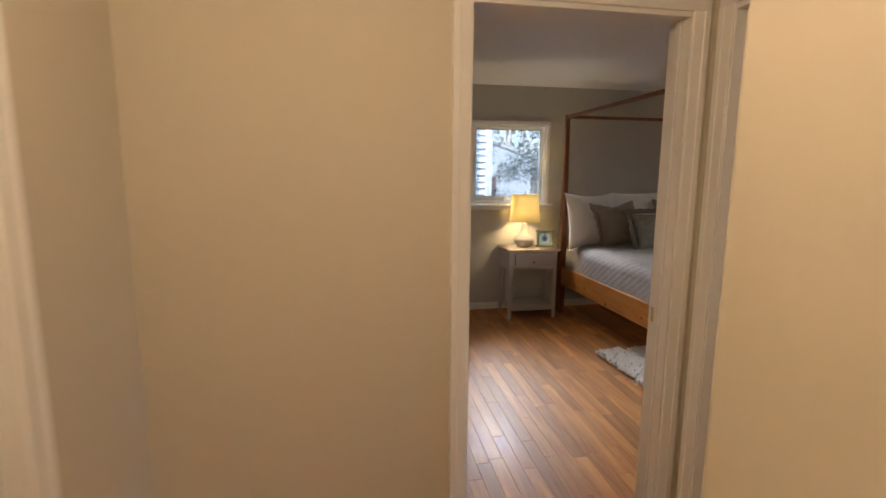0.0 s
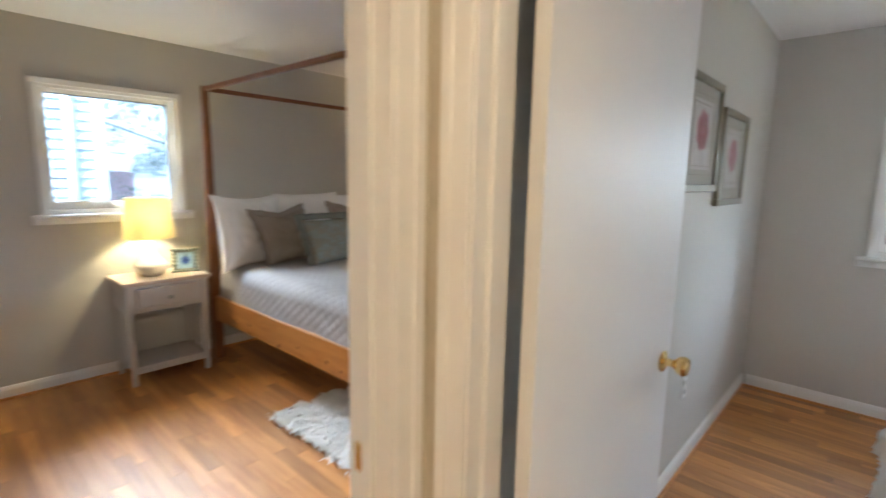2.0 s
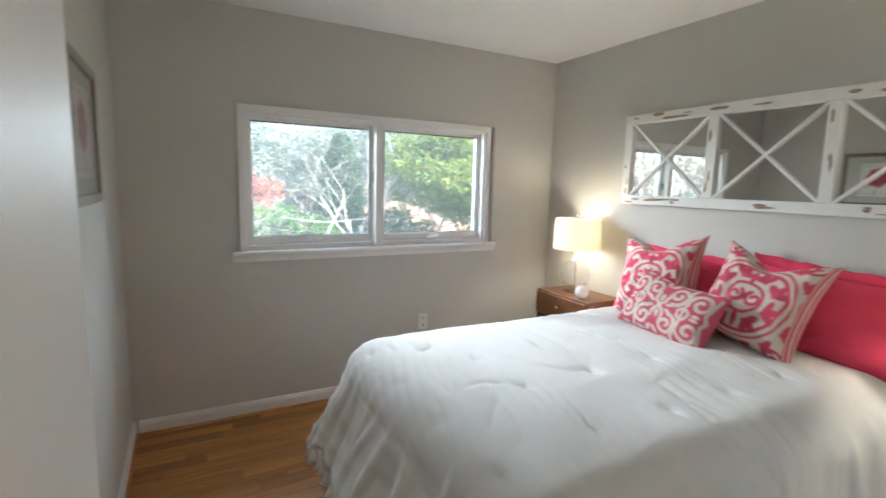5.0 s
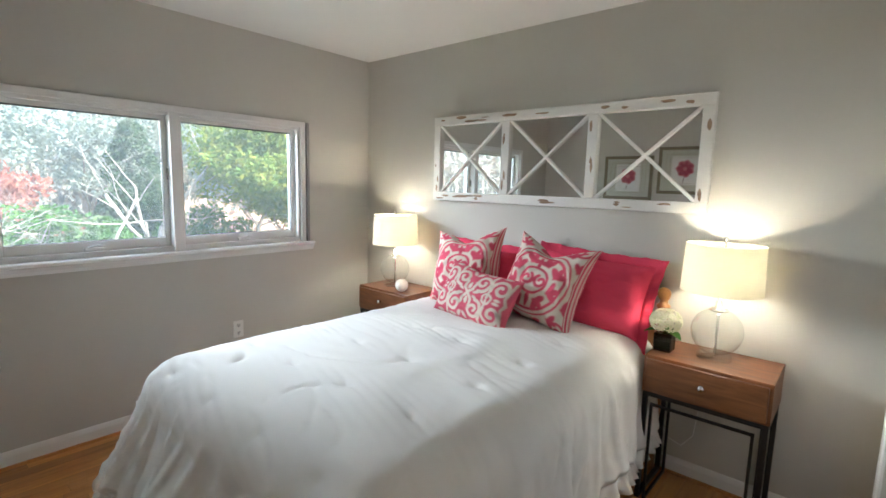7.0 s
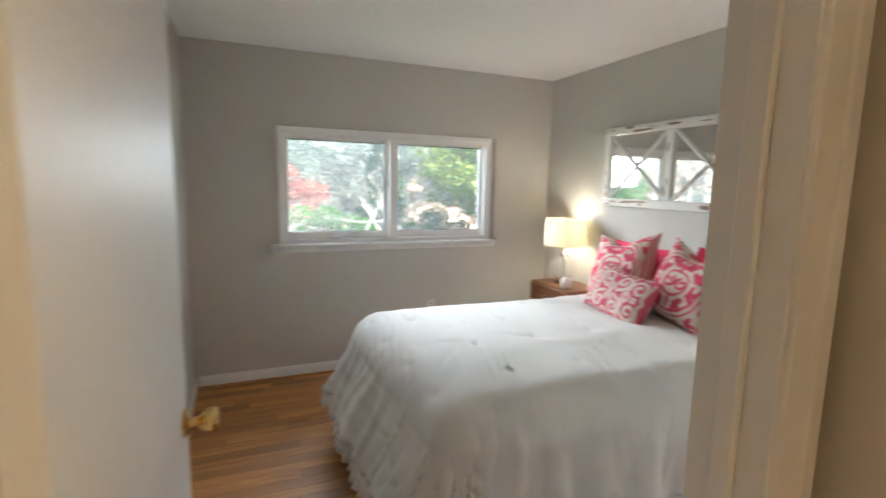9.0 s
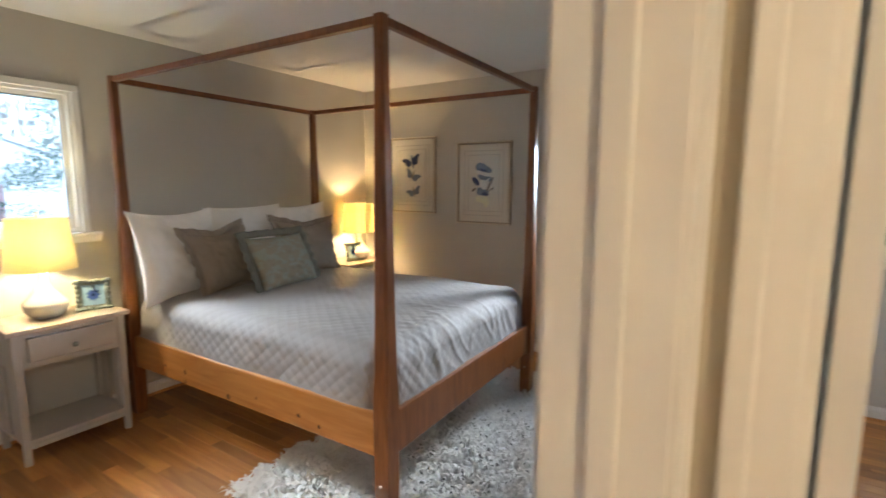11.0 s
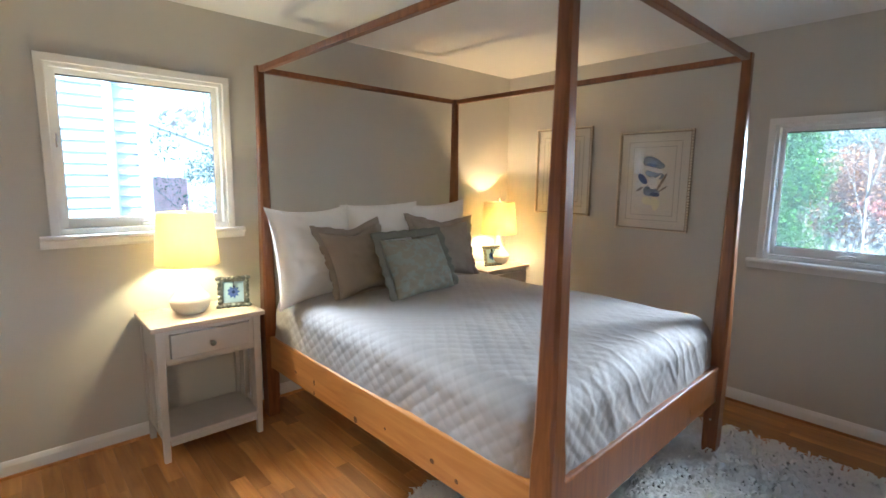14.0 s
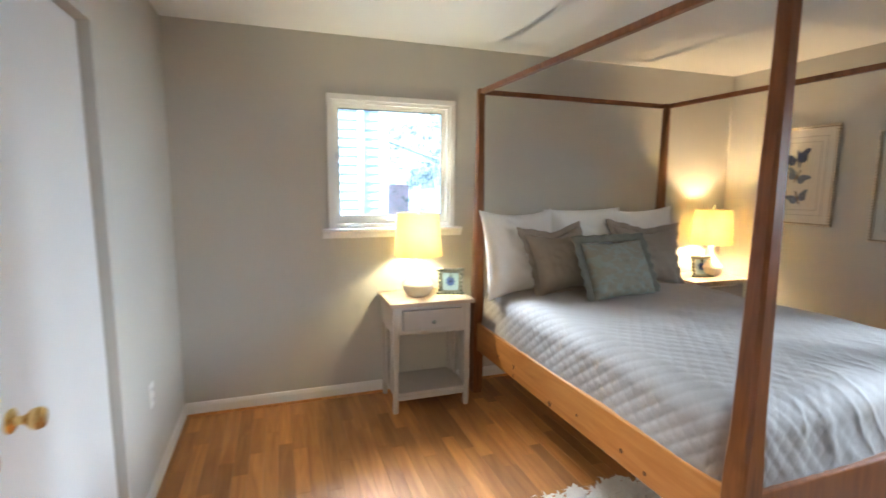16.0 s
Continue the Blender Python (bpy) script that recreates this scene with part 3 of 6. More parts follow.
part("leaf", boxed(0, 0.74, -0.035, 0.0, 0.012, DH - 0.022, 0.002), DOOR, leaf_h)
knob(leaf_h, Matrix.Translation((0.68, 0.0, 0.965)) @ pose(0, 0, 0, -90, 0, 0))

# closets
def closet(name, m, w, h, knob_x, label):
    pair = thing(name, label, "closet door", m, kind="structure")
    for x0, x1 in ((0.006, w / 2 - 0.002), (w / 2 + 0.002, w - 0.006)):
        part("leaf", boxed(x0, x1, -0.035, 0, 0.012, h - 0.008, 0.002), DOOR, pair)
    for x in knob_x:
        knob(pair, Matrix.Translation((x, 0, 0.905)) @ pose(0, 0, 0, -90, 0, 0))
    return pair


closet("closet_door_1", Matrix.Translation((AX0 - 0.038, 4.678, 0)) @ pose(0, 0, 0, 0, 0, -90), 1.626, 2.06, (0.70, 0.93), "white flush closet doors with brass knobs, shut")
closet("closet_door_2", Matrix.Translation((BX0 - 0.03, 0.928, 0)) @ pose(0, 0, 0, 0, 0, -90), 1.206, 2.06, (), "white flush closet doors, shut")
casing("door_trim_6", Matrix.Translation((BX0, 0.93, 0)) @ pose(0, 0, 0, 0, 0, -90), 1.21, 2.06, "white casing round the closet doors")


# ---- electrical plates ----
def outlet(m, slots=True):
    o = thing("wall_outlet" if slots else "light_switch", "white plastic duplex outlet low on the wall" if slots else "white wall plate", "outlet", m)
    part("plate", boxed(-0.036, 0.036, -0.006, 0, -0.058, 0.058, 0.003), PLATE, o)
    for z in (-0.026, 0.026):
        face = part("socket", lathe([(0, 0), (0.0165, 0), (0.0165, 0.003), (0, 0.003)], 20, m=Matrix.Translation((0, -0.006, z)) @ pose(0, 0, 0, 90, 0, 0)), PLATE, o)
        bm = bmesh.new()
        for x in (-0.006, 0.006):
            box(bm, x - 0.0024, x + 0.0024, -0.0098, -0.009, z - 0.003, z + 0.009)
        box(bm, -0.003, 0.003, -0.0098, -0.009, z - 0.012, z - 0.006)
        part("slots", bm, SLOT, face)
    return o


outlet(Matrix.Translation((BX1, 0.616, 0.47)) @ pose(0, 0, 0, 0, 0, -90))
outlet(Matrix.Translation((4.40, BY1, 0.462)))
outlet(Matrix.Translation((AX0, 5.10, 0.48)) @ pose(0, 0, 0, 0, 0, 90))


# ---- lamps ----
def bulb(m, power, color, parent=None):
    li = new("bulb_light", bpy.data.lights.new("bulb_light", "POINT"))
    li.data.energy, li.data.color, li.data.shadow_soft_size = power, color, 0.035
    li.matrix_basis = m
    if parent:
        li.parent = parent
    return li


def drum(r0, r1, h, z):
    """An open lampshade: a thin wall with rolled rims."""
    return lathe([(r0, z), (r0 - 0.0015, z + 0.004), (r1 - 0.0015, z + h - 0.004), (r1, z + h), (r1 - 0.003, z + h), (r1 - 0.0045, z + h - 0.004), (r0 - 0.0045, z + 0.004), (r0 - 0.003, z), (r0, z)], 48)


def fitting(parent, z0, z1, r_shade, mat):
    """The rod, harp ring and finial that carry a shade."""
    part("rod", tube([(0, 0, z0), (0, 0, z1 + 0.012)], 0.006), mat, parent)
    bm = bmesh.new()
    for a in (0, 120, 240):
        c, s = math.cos(radians(a)), math.sin(radians(a))
        tube([(0, 0, z1 - 0.012), (c * (r_shade - 0.005), s * (r_shade - 0.005), z1 - 0.012)], 0.002, 5, bm)
    part("spider", bm, mat, parent)
    part("finial", lathe([(0, 0), (0.008, 0.002), (0.005, 0.008), (0.011, 0.016), (0.006, 0.026), (0, 0.028)], 12, m=Matrix.Translation((0, 0, z1 + 0.004))), mat, parent)


def ceramic_lamp(x, y, z, color, power):
    lamp = thing("table_lamp", "lit white ceramic table lamp with a cream linen shade", "lamp", Matrix.Translation((x, y, z)), group="lamps beside the canopy bed")
    part("base_bowl", lathe([(0, 0), (0.055, 0), (0.075, 0.01), (0.095, 0.035), (0.103, 0.07), (0.102, 0.086), (0.0, 0.086)]), STONE_CERAMIC, lamp, "matt stoneware lower half", True)
    part("neck", lathe([(0.102, 0.0865), (0.095, 0.098), (0.07, 0.125), (0.045, 0.16), (0.032, 0.20), (0.026, 0.24), (0.024, 0.26), (0, 0.26)]), CERAMIC, lamp, "white glazed neck", True)
    fitting(lamp, 0.26, 0.565, 0.128, CHROME)
    part("shade", drum(0.163, 0.140, 0.285, 0.275), SHADE_WARM, lamp, "glowing cream linen shade", True)
    bulb(Matrix.Translation((0, 0, 0.40)), power, color, lamp)
    return lamp


def globe_lamp(x, y, z, power):
    lamp = thing("table_lamp", "lit clear glass globe lamp with a white drum shade", "lamp", Matrix.Translation((x, y, z)), group="lamps beside the pink bed")
    part("foot", lathe([(0, 0), (0.072, 0), (0.072, 0.010), (0.070, 0.018), (0.066, 0.020), (0, 0.020)]), glassy("foot_glass", (0.93, 0.95, 0.95)), lamp, "clear acrylic foot", True)
    r = 0.108
    prof = [(r * math.sin(a), 0.128 - r * math.cos(a)) for a in (radians(22 + i * (138 / 22)) for i in range(23))]
    part("globe", lathe(prof, 40), CLEAR_GLASS, lamp, "hollow clear glass globe", True)
    part("collar", lathe([(0, 0.226), (0.040, 0.226), (0.038, 0.234), (0.018, 0.240), (0.014, 0.268), (0, 0.268)], 24), CHROME, lamp, "satin nickel collar", True)
    fitting(lamp, 0.02, 0.535, 0.15, CHROME)
    part("shade", drum(0.168, 0.160, 0.215, 0.315), SHADE_WHITE, lamp, "glowing white fabric drum shade", True)
    bulb(Matrix.Translation((0, 0, 0.42)), power, (1.0, 0.89, 0.73), lamp)
    return lamp


# ---- nightstands ----
def grey_nightstand(x0, x1, y0, y1, top, label):
    w, d = x1 - x0, y1 - y0
    ns = thing("nightstand", label, "nightstand", Matrix.Translation((x0, y0, 0)), group="grey nightstands")
    part("top", boxed(-0.022, w + 0.022, -0.022, d + 0.01, top - 0.026, top, 0.005), PALE_TOP, ns, "whitewashed wooden top")
    L = 0.042
    for lx, ly in ((0, 0), (w - L, 0), (0, d - L), (w - L, d - L)):
        bm = boxed(lx, lx + L, ly, ly + L, 0, top - 0.026, 0.003)
        for v in bm.verts:
            if v.co.z < 0.05:
                v.co.x = lx + L / 2 + (v.co.x - lx - L / 2) * 0.72
                v.co.y = ly + L / 2 + (v.co.y - ly - L / 2) * 0.72
        part("leg", bm, GREY_PAINT, ns)
    zb = top - 0.215
    bm = bmesh.new()
    box(bm, L, w - L, 0.004, 0.022, top - 0.050, top - 0.026)
    box(bm, L, w - L, 0.004, 0.022, zb, zb + 0.030)
    for x in (L, w - L - 0.02):
        box(bm, x, x + 0.02, 0.004, 0.022, zb + 0.03, top - 0.05)
    part("face_frame", bm, GREY_PAINT, ns)
    for x in (0.006, w - 0.024):
        part("side_panel", boxed(x, x + 0.018, L, d - L, zb, top - 0.026), GREY_PAINT, ns)
    part("back_panel", boxed(L, w - L, d - 0.02, d - 0.006, zb, top - 0.026), GREY_PAINT, ns)
    drawer = part("drawer", boxed(L + 0.024, w - L - 0.024, -0.012, 0.30, zb + 0.034, top - 0.054, 0.004), GREY_PAINT, ns)
    part("knob", lathe([(0, 0), (0.006, 0), (0.006, 0.010), (0.014, 0.014), (0.015, 0.020), (0.009, 0.025), (0, 0.026)], 16, m=Matrix.Translation((w / 2, -0.012, top - 0.130)) @ pose(0, 0, 0, 90, 0, 0)), PEWTER, drawer, "aged pewter knob", True)
    part("shelf", boxed(0.008, w - 0.008, 0.008, d - 0.008, 0.115, 0.137, 0.003), GREY_PAINT, ns)
    part("shelf_rail", boxed(L, w - L, 0.004, 0.022, 0.088, 0.115), GREY_PAINT, ns)
    for x in (0.010, w - 0.026):
        for y in (L + 0.03, L + 0.072, d - L - 0.10, d - L - 0.058):
            part("slat", boxed(x, x + 0.016, y, y + 0.028, 0.137, zb, 0.002), GREY_PAINT, ns)
    return ns


NS_TOP = 0.742
grey_nightstand(2.745, 3.275, 5.47, 5.84, NS_TOP, "pale grey wooden nightstand with one drawer and a low shelf")
grey_nightstand(5.19, 5.72, 5.47, 5.84, NS_TOP, "pale grey wooden nightstand in the corner behind the bed")
ceramic_lamp(2.965, 5.66, NS_TOP, (1.0, 0.80, 0.46), LAMP_POWER * 0.60)
ceramic_lamp(5.53, 5.65, NS_TOP, (1.0, 0.66, 0.33), LAMP_POWER)


def photo_frame(x, y, z, turn):
    """A small ornate metal frame leaning on its strut, with a blue flower print."""
    f = thing("photo_frame", "small ornate silver frame with a blue flower print", "photo frame", Matrix.Translation((x, y, z)) @ pose(0, 0, 0, 0, 0, turn) @ Matrix.Scale(1.12, 4), group="small silver frames")
    tilt = pose(0, 0, 0, -14, 0, 0)
    w = 0.075
    bm = bmesh.new()
    for b in ((-w, w, 0, 0.012, 0, 0.026), (-w, w, 0, 0.012, 0.134, 0.16), (-w, -w + 0.026, 0, 0.012, 0.026, 0.134), (w - 0.026, w, 0, 0.012, 0.026, 0.134)):
        box(bm, *b, 0.003)
    for i in range(7):
        t = -w + 2 * w * i / 6
        for p in ((t, 0.0, 0.008), (t, 0.0, 0.152), (-w + 0.008, 0.0, 0.005 + 0.15 * i / 6), (w - 0.008, 0.0, 0.005 + 0.15 * i / 6)):
            bmesh.ops.create_icosphere(bm, subdivisions=1, radius=0.0125, matrix=Matrix.Translation(p))
    ob = part("surround", bm, PEWTER, f, "beaded aged silver surround", True)
    ob.matrix_basis = tilt
    n = 36
    u, v = np.meshgrid(np.linspace(-1, 1, n), np.linspace(-1, 1, n))
    r, a = np.hypot(u, v), np.arctan2(v, u)
    petal = r < 0.52 + 0.10 * np.cos(9 * a)
    col = np.where(petal[..., None], np.array([0.02, 0.07, 0.30]) + 0.05 * (1 - r[..., None]), np.array([0.30, 0.45, 0.58]))
    col = np.where((r < 0.16)[..., None], np.array([0.005, 0.02, 0.08]), col)
    co = np.stack([u * 0.050, np.full_like(u, 0.006), 0.08 + v * 0.055], -1)
    ob = grid_mesh("print", co, PAPER_PRINT, f, col, "blue flower print")
    ob.matrix_basis = tilt
    part("strut", bar(bmesh.new(), (0, 0.03, 0.13), (0, 0.085, 0.002), 0.03, 0.004, (1, 0, 0)), BLACK_METAL, f)
    return f


photo_frame(3.185, 5.62, NS_TOP, -18)
photo_frame(5.415, 5.60, NS_TOP, -14)

# ---- canopy bed ----
KNOTS = ((5.286, 0.40, 0.012, 0.010), (5.075, 0.405, 0.010, 0.016), (5.079, 0.345, 0.010, 0.013), (4.676, 0.35, 0.015, 0.017), (4.44, 0.40, 0.008, 0.007), (4.129, 0.39, 0.013, 0.011), (3.992, 0.37, 0.010, 0.010))   # along, up, half sizes
PX0, PX1, PY0, PY1 = 3.418, 5.014, 3.608, 5.668
MID = ((PX0 + PX1) / 2, (PY0 + PY1) / 2, 0)
SKEW = Matrix.Translation(MID) @ pose(0, 0, 0, 0, 0, 1.0) @ Matrix.Translation([-v for v in MID])   # the bed stands slightly askew
bed = thing("canopy_bed", "honey pine four-poster canopy bed with knotty side rails", "bed", SKEW)
for px, py in ((PX0, PY0), (PX1, PY0), (PX0, PY1), (PX1, PY1)):
    bm = bmesh.new()
    rows = [(0, 0.033, 0.0), (0.02, 0.036, 0.0), (0.53, 0.041, 0.004), (0.62, 0.041, 0.006), (0.72, 0.039, 0.013), (1.0, 0.035, 0.012), (1.4, 0.030, 0.010), (1.8, 0.025, 0.008), (2.0, 0.023, 0.006), (2.128, 0.022, 0.003)]
    rings = []
    for z, h, ch in rows:
        pts = [(h - ch, h), (h, h - ch), (h, -h + ch), (h - ch, -h), (-h + ch, -h), (-h, -h + ch), (-h, h - ch), (-h + ch, h)]
        rings.append([bm.verts.new((px + a, py + b, z)) for a, b in pts])
    for lo, hi in zip(rings, rings[1:]):
        for k in range(8):
            bm.faces.new((lo[k], lo[(k + 1) % 8], hi[(k + 1) % 8], hi[k]))
    bm.faces.new(rings[0][::-1])
    bm.faces.new(rings[-1])
    bmesh.ops.remove_doubles(bm, verts=bm.verts, dist=1e-5)
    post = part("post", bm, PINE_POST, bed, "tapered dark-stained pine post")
    part("bolt_cover", lathe([(0, 0), (0.007, 0), (0.005, 0.004), (0, 0.005)], 10, m=Matrix.Translation((px - 0.044, py, 0.22)) @ pose(0, 0, 0, 0, -90, 0)), CHROME, post)
R0, R1 = 0.325, 0.525
for x in (PX0 - 0.018, PX1 - 0.018):
    part("side_rail", boxed(x, x + 0.036, PY0 + 0.044, PY1 - 0.044, R0, R1, 0.008), PINE, bed, "knotty honey pine side rail")
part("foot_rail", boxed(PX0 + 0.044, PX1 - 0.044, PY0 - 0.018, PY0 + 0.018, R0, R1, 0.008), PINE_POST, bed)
part("head_rail", boxed(PX0 + 0.044, PX1 - 0.044, PY1 - 0.018, PY1 + 0.018, R0, R1 + 0.08, 0.008), PINE, bed)
CZ0, CZ1 = 2.092, 2.124
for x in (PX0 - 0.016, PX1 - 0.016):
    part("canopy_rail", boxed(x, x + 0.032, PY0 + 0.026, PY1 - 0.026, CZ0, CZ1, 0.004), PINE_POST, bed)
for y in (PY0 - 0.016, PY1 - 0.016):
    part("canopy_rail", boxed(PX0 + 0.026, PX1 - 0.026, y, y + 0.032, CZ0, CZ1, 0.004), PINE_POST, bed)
KNOT = material("dark_pine_knot", (0.10, 0.030, 0.008), 0.4, vary=0.3, scale=90)
for y, z, ry, rz in KNOTS:
    bm = bmesh.new()
    bm.faces.new([bm.verts.new((PX0 - 0.0185, y + ry * math.cos(a), z + rz * math.sin(a))) for a in (2 * math.pi * i / 14 for i in range(14))])
    part("knot", bm, KNOT, bed, "dark pine knot")
for y in (3.9, 4.5, 5.1, 5.5):
    part("slat", boxed(PX0 + 0.02, PX1 - 0.02, y, y + 0.07, R0 + 0.02, R0 + 0.04), PINE, bed)

MX0, MX1, MY0, MY1, MTOP = PX0 + 0.026, PX1 - 0.020, PY0 + 0.030, PY1 - 0.06, 0.782
tagged(finish("mattress", boxed(MX0 + 0.05, MX1 - 0.05, MY0 + 0.05, MY1, R0 + 0.045, MTOP - 0.05, 0.05), WHITE_LINEN, smooth=True), "white mattress under the coverlet", "mattress").matrix_basis = SKEW


def fnoise(p, q, scale, seed=0.0):
    out = np.empty(p.shape)
    for i in np.ndindex(p.shape):
        out[i] = noise.noise(Vector((p[i] * scale, q[i] * scale, seed)))
    return out


def drape(p, q, x0, x1, y0, y1, top, rad, drop_out, head_open=True):
    """Cloth coordinates (p, q) laid over a block: flat on top, rolled over the edges, hanging outwards by drop_out(d)."""
    cx, cy = np.clip(p, x0, x1), np.clip(q, y0, y1 if not head_open else 99)
    dx, dy = p - cx, q - cy
    d = np.hypot(dx, dy)
    safe = np.where(d > 1e-9, d, 1)
    nx, ny = dx / safe, dy / safe
    quarter = rad * math.pi / 2
    a = np.clip(d / rad, 0, math.pi / 2)
    over = np.clip(d - quarter, 0, None)
    off = rad * np.sin(a) + drop_out(over)
    z = top - rad * (1 - np.cos(a)) - over
    return np.stack([cx + nx * off, cy + ny * off, z], -1), d, nx, ny


# quilted coverlet, tucked inside the rails
rad = 0.105
gx = np.arange(MX0 - 0.235, MX1 + 0.235, 0.0072)
gy = np.arange(MY0 - 0.235, MY1 - 0.02, 0.0072)
P, Q = np.meshgrid(gx, gy)
co, d, nx, ny = drape(P, Q, MX0 + rad - 0.012, MX1 - rad + 0.012, MY0 + rad - 0.004, MY1, MTOP, rad, lambda o: o * 0.06)
s1, s2 = (P * 0.94 + Q * 0.78) / 0.062, (P * 0.94 - Q * 0.78) / 0.062
puff = np.abs(np.sin(math.pi * s1) * np.sin(math.pi * s2)) ** 0.24
soft = fnoise(P, Q, 2.2, 3.0) * 0.014 + fnoise(P, Q, 9, 7.0) * 0.004
wave = fnoise(P * 1.0 + Q * 0.35, Q * 0.3 - P * 0.1, 11, 11.0)
wrinkle = (np.clip(1 - np.abs(wave) * 3.2, 0, 1) ** 2 * 0.016 + fnoise(P + Q * 0.3, Q * 0.4, 6, 19.0) * 0.012) * np.clip((MY0 + 0.42 - Q) / 0.40, 0, 1) * np.clip((P - MX0 - 0.05) / 0.3, 0, 1)
lift = puff * (0.0024 + 0.0038 * np.clip((MX0 + 0.55 - P) / 0.5, 0, 1)) + soft + wrinkle * 0.32 + 0.005
k = np.clip(d / (rad * 1.5), 0, 1)
co[..., 2] += lift * (1 - 0.85 * k)
co[..., 0] += nx * lift * k
co[..., 1] += ny * lift * k
crown = np.clip(np.minimum(np.minimum(P - MX0, MX1 - P), Q - MY0) / 0.4, 0, 1)
co[..., 2] += 0.022 * crown
co[..., 2] = np.maximum(co[..., 2], R1 - 0.03)
coverlet = thing("coverlet", "silver-taupe diamond-quilted coverlet, slightly rumpled on the canopy bed", "bedspread", SKEW)
grid_mesh("quilted_top", co, QUILT, coverlet, thickness=0.006)
part("binding", tube([tuple(p) for p in np.concatenate([co[::-4, 0], co[0, 4::4], co[4::4, -1]])], 0.005, 6), QUILT, coverlet, "narrow bound hem", True)


# ---- pillows ----
def cushion(name, label, mat, w, h, t, m, flange=0.0, color=None, group="", ear=0.10, seed=0, n=44, sag=0.3, chop=0.0):
    """A stuffed square: pointed corners, pulled-in sides, puckers along the seam, and a flat flange."""
    c = thing(name, label, "pillow", m, group=group)
    u, v = np.meshgrid(np.linspace(-1, 1, n), np.linspace(-1, 1, n))
    pull = 1 - ear * (1 - np.abs(v) ** 2.2) * np.abs(u) ** 3
    pull_v = 1 - ear * (1 - np.abs(u) ** 2.2) * np.abs(v) ** 3
    x, z = u * pull * w / 2, v * pull_v * h / 2
    z = z - chop * h * np.exp(-((u - 0.05) / 0.42) ** 2) * np.clip(v * 0.5 + 0.5, 0, 1) ** 3
    body = ((1 - np.abs(u) ** 2.6) * (1 - np.abs(v) ** 2.6)).clip(0) ** 0.55
    body = body * (1 - sag * 0.5 * v)
    wob = fnoise(u + seed * 3.7, v, 1.6, seed) * 0.18 + fnoise(u + seed, v * 1.3, 5.0, seed + 9) * 0.11
    edge = np.clip((np.maximum(np.abs(u), np.abs(v)) - 0.6) / 0.4, 0, 1)
    puck = np.sin((u * 17 + v * 13 + seed) + 4 * wob) * 0.03 * edge * (1 - edge) * 4
    for side, nm in ((-1, "front"), (1, "back")):
        y = side * (t / 2) * body * (1 + wob) + side * t * 0.5 * puck * body
        co = np.stack([x, y, z], -1)
        col = None if color is None else color(u, v)
        grid_mesh(nm, co, mat, c, col)
    if flange:
        def edge_point(s):
            s = s % 4
            k, f = int(s), s - int(s)
            a = [(-1 + 2 * f, -1), (1, -1 + 2 * f), (1 - 2 * f, 1), (-1, 1 - 2 * f)][k]
            uu, vv = a
            pu = 1 - ear * (1 - abs(vv) ** 2.2) * abs(uu) ** 3
            pv = 1 - ear * (1 - abs(uu) ** 2.2) * abs(vv) ** 3
            return uu * pu * w / 2, vv * pv * h / 2, uu, vv
        pts = []
        N = 120
        for i in range(N + 1):
            x0, z0, uu, vv = edge_point(4 * i / N)
            wave = 0.010 * math.sin(i * 1.13 + seed) + 0.006 * math.sin(i * 2.9 + seed)
            row = []
            for j in range(4):
                f = j / 3
                row.append((x0 + (uu ** 3) * flange * f * 1.0, wave * f, z0 + (vv ** 3) * flange * f - chop * h * math.exp(-((uu - 0.05) / 0.42) ** 2) * (vv * 0.5 + 0.5) ** 3))
            pts.append(row)
        grid_mesh("flange", np.array(pts), mat, c, None, thickness=0.004)
    return c


def lean(x, y, z, back=20, turn=0, roll=0):
    """Stands a cushion on its lower edge at (x, y, z), leaning back towards the headboard."""
    return Matrix.Translation((x, y, z)) @ pose(0, 0, 0, 0, 0, turn) @ pose(0, 0, 0, -back, roll, 0)


def up(h):
    return Matrix.Translation((0, 0, h / 2))


T = MTOP - 0.01
cushion("pillow", "white cotton euro pillow standing at the head of the bed", WHITE_LINEN, 0.62, 0.60, 0.20, lean(3.645, 5.40, T - 0.03, 12, 10, 0) @ up(0.60), group="white euro pillows", seed=1, ear=0.14)
cushion("pillow", "white cotton euro pillow at the back", WHITE_LINEN, 0.66, 0.58, 0.17, lean(4.23, 5.54, T - 0.02, 8, 0, -1) @ up(0.58), group="white euro pillows", seed=2, ear=0.06)
cushion("pillow", "white cotton euro pillow near the far post", WHITE_LINEN, 0.62, 0.60, 0.18, lean(4.70, 5.50, T - 0.03, 10, -6, -2) @ up(0.60), group="white euro pillows", seed=3, ear=0.12)
cushion("pillow", "taupe linen cushion with a flanged edge", TAUPE, 0.47, 0.43, 0.17, lean(3.86, 5.21, T, 22, 10, -3) @ up(0.48), 0.045, group="taupe flanged cushions", seed=4, ear=0.16, chop=0.06)
cushion("pillow", "taupe linen cushion with a flanged edge", TAUPE, 0.50, 0.43, 0.17, lean(4.56, 5.27, T, 20, -10, 3) @ up(0.48), 0.045, group="taupe flanged cushions", seed=5, ear=0.16, chop=0.06)


def sage_print(u, v):
    base, motif = np.array([0.262, 0.246, 0.20]), np.array([0.262, 0.288, 0.252])
    f = fnoise(np.abs(u) + 2, v, 4.4, 21) + 0.8 * fnoise(np.abs(u), v + 5, 9.0, 5)
    k = np.clip((f - 0.02) * 7, 0, 1)[..., None]
    return base * (1 - k) + motif * k


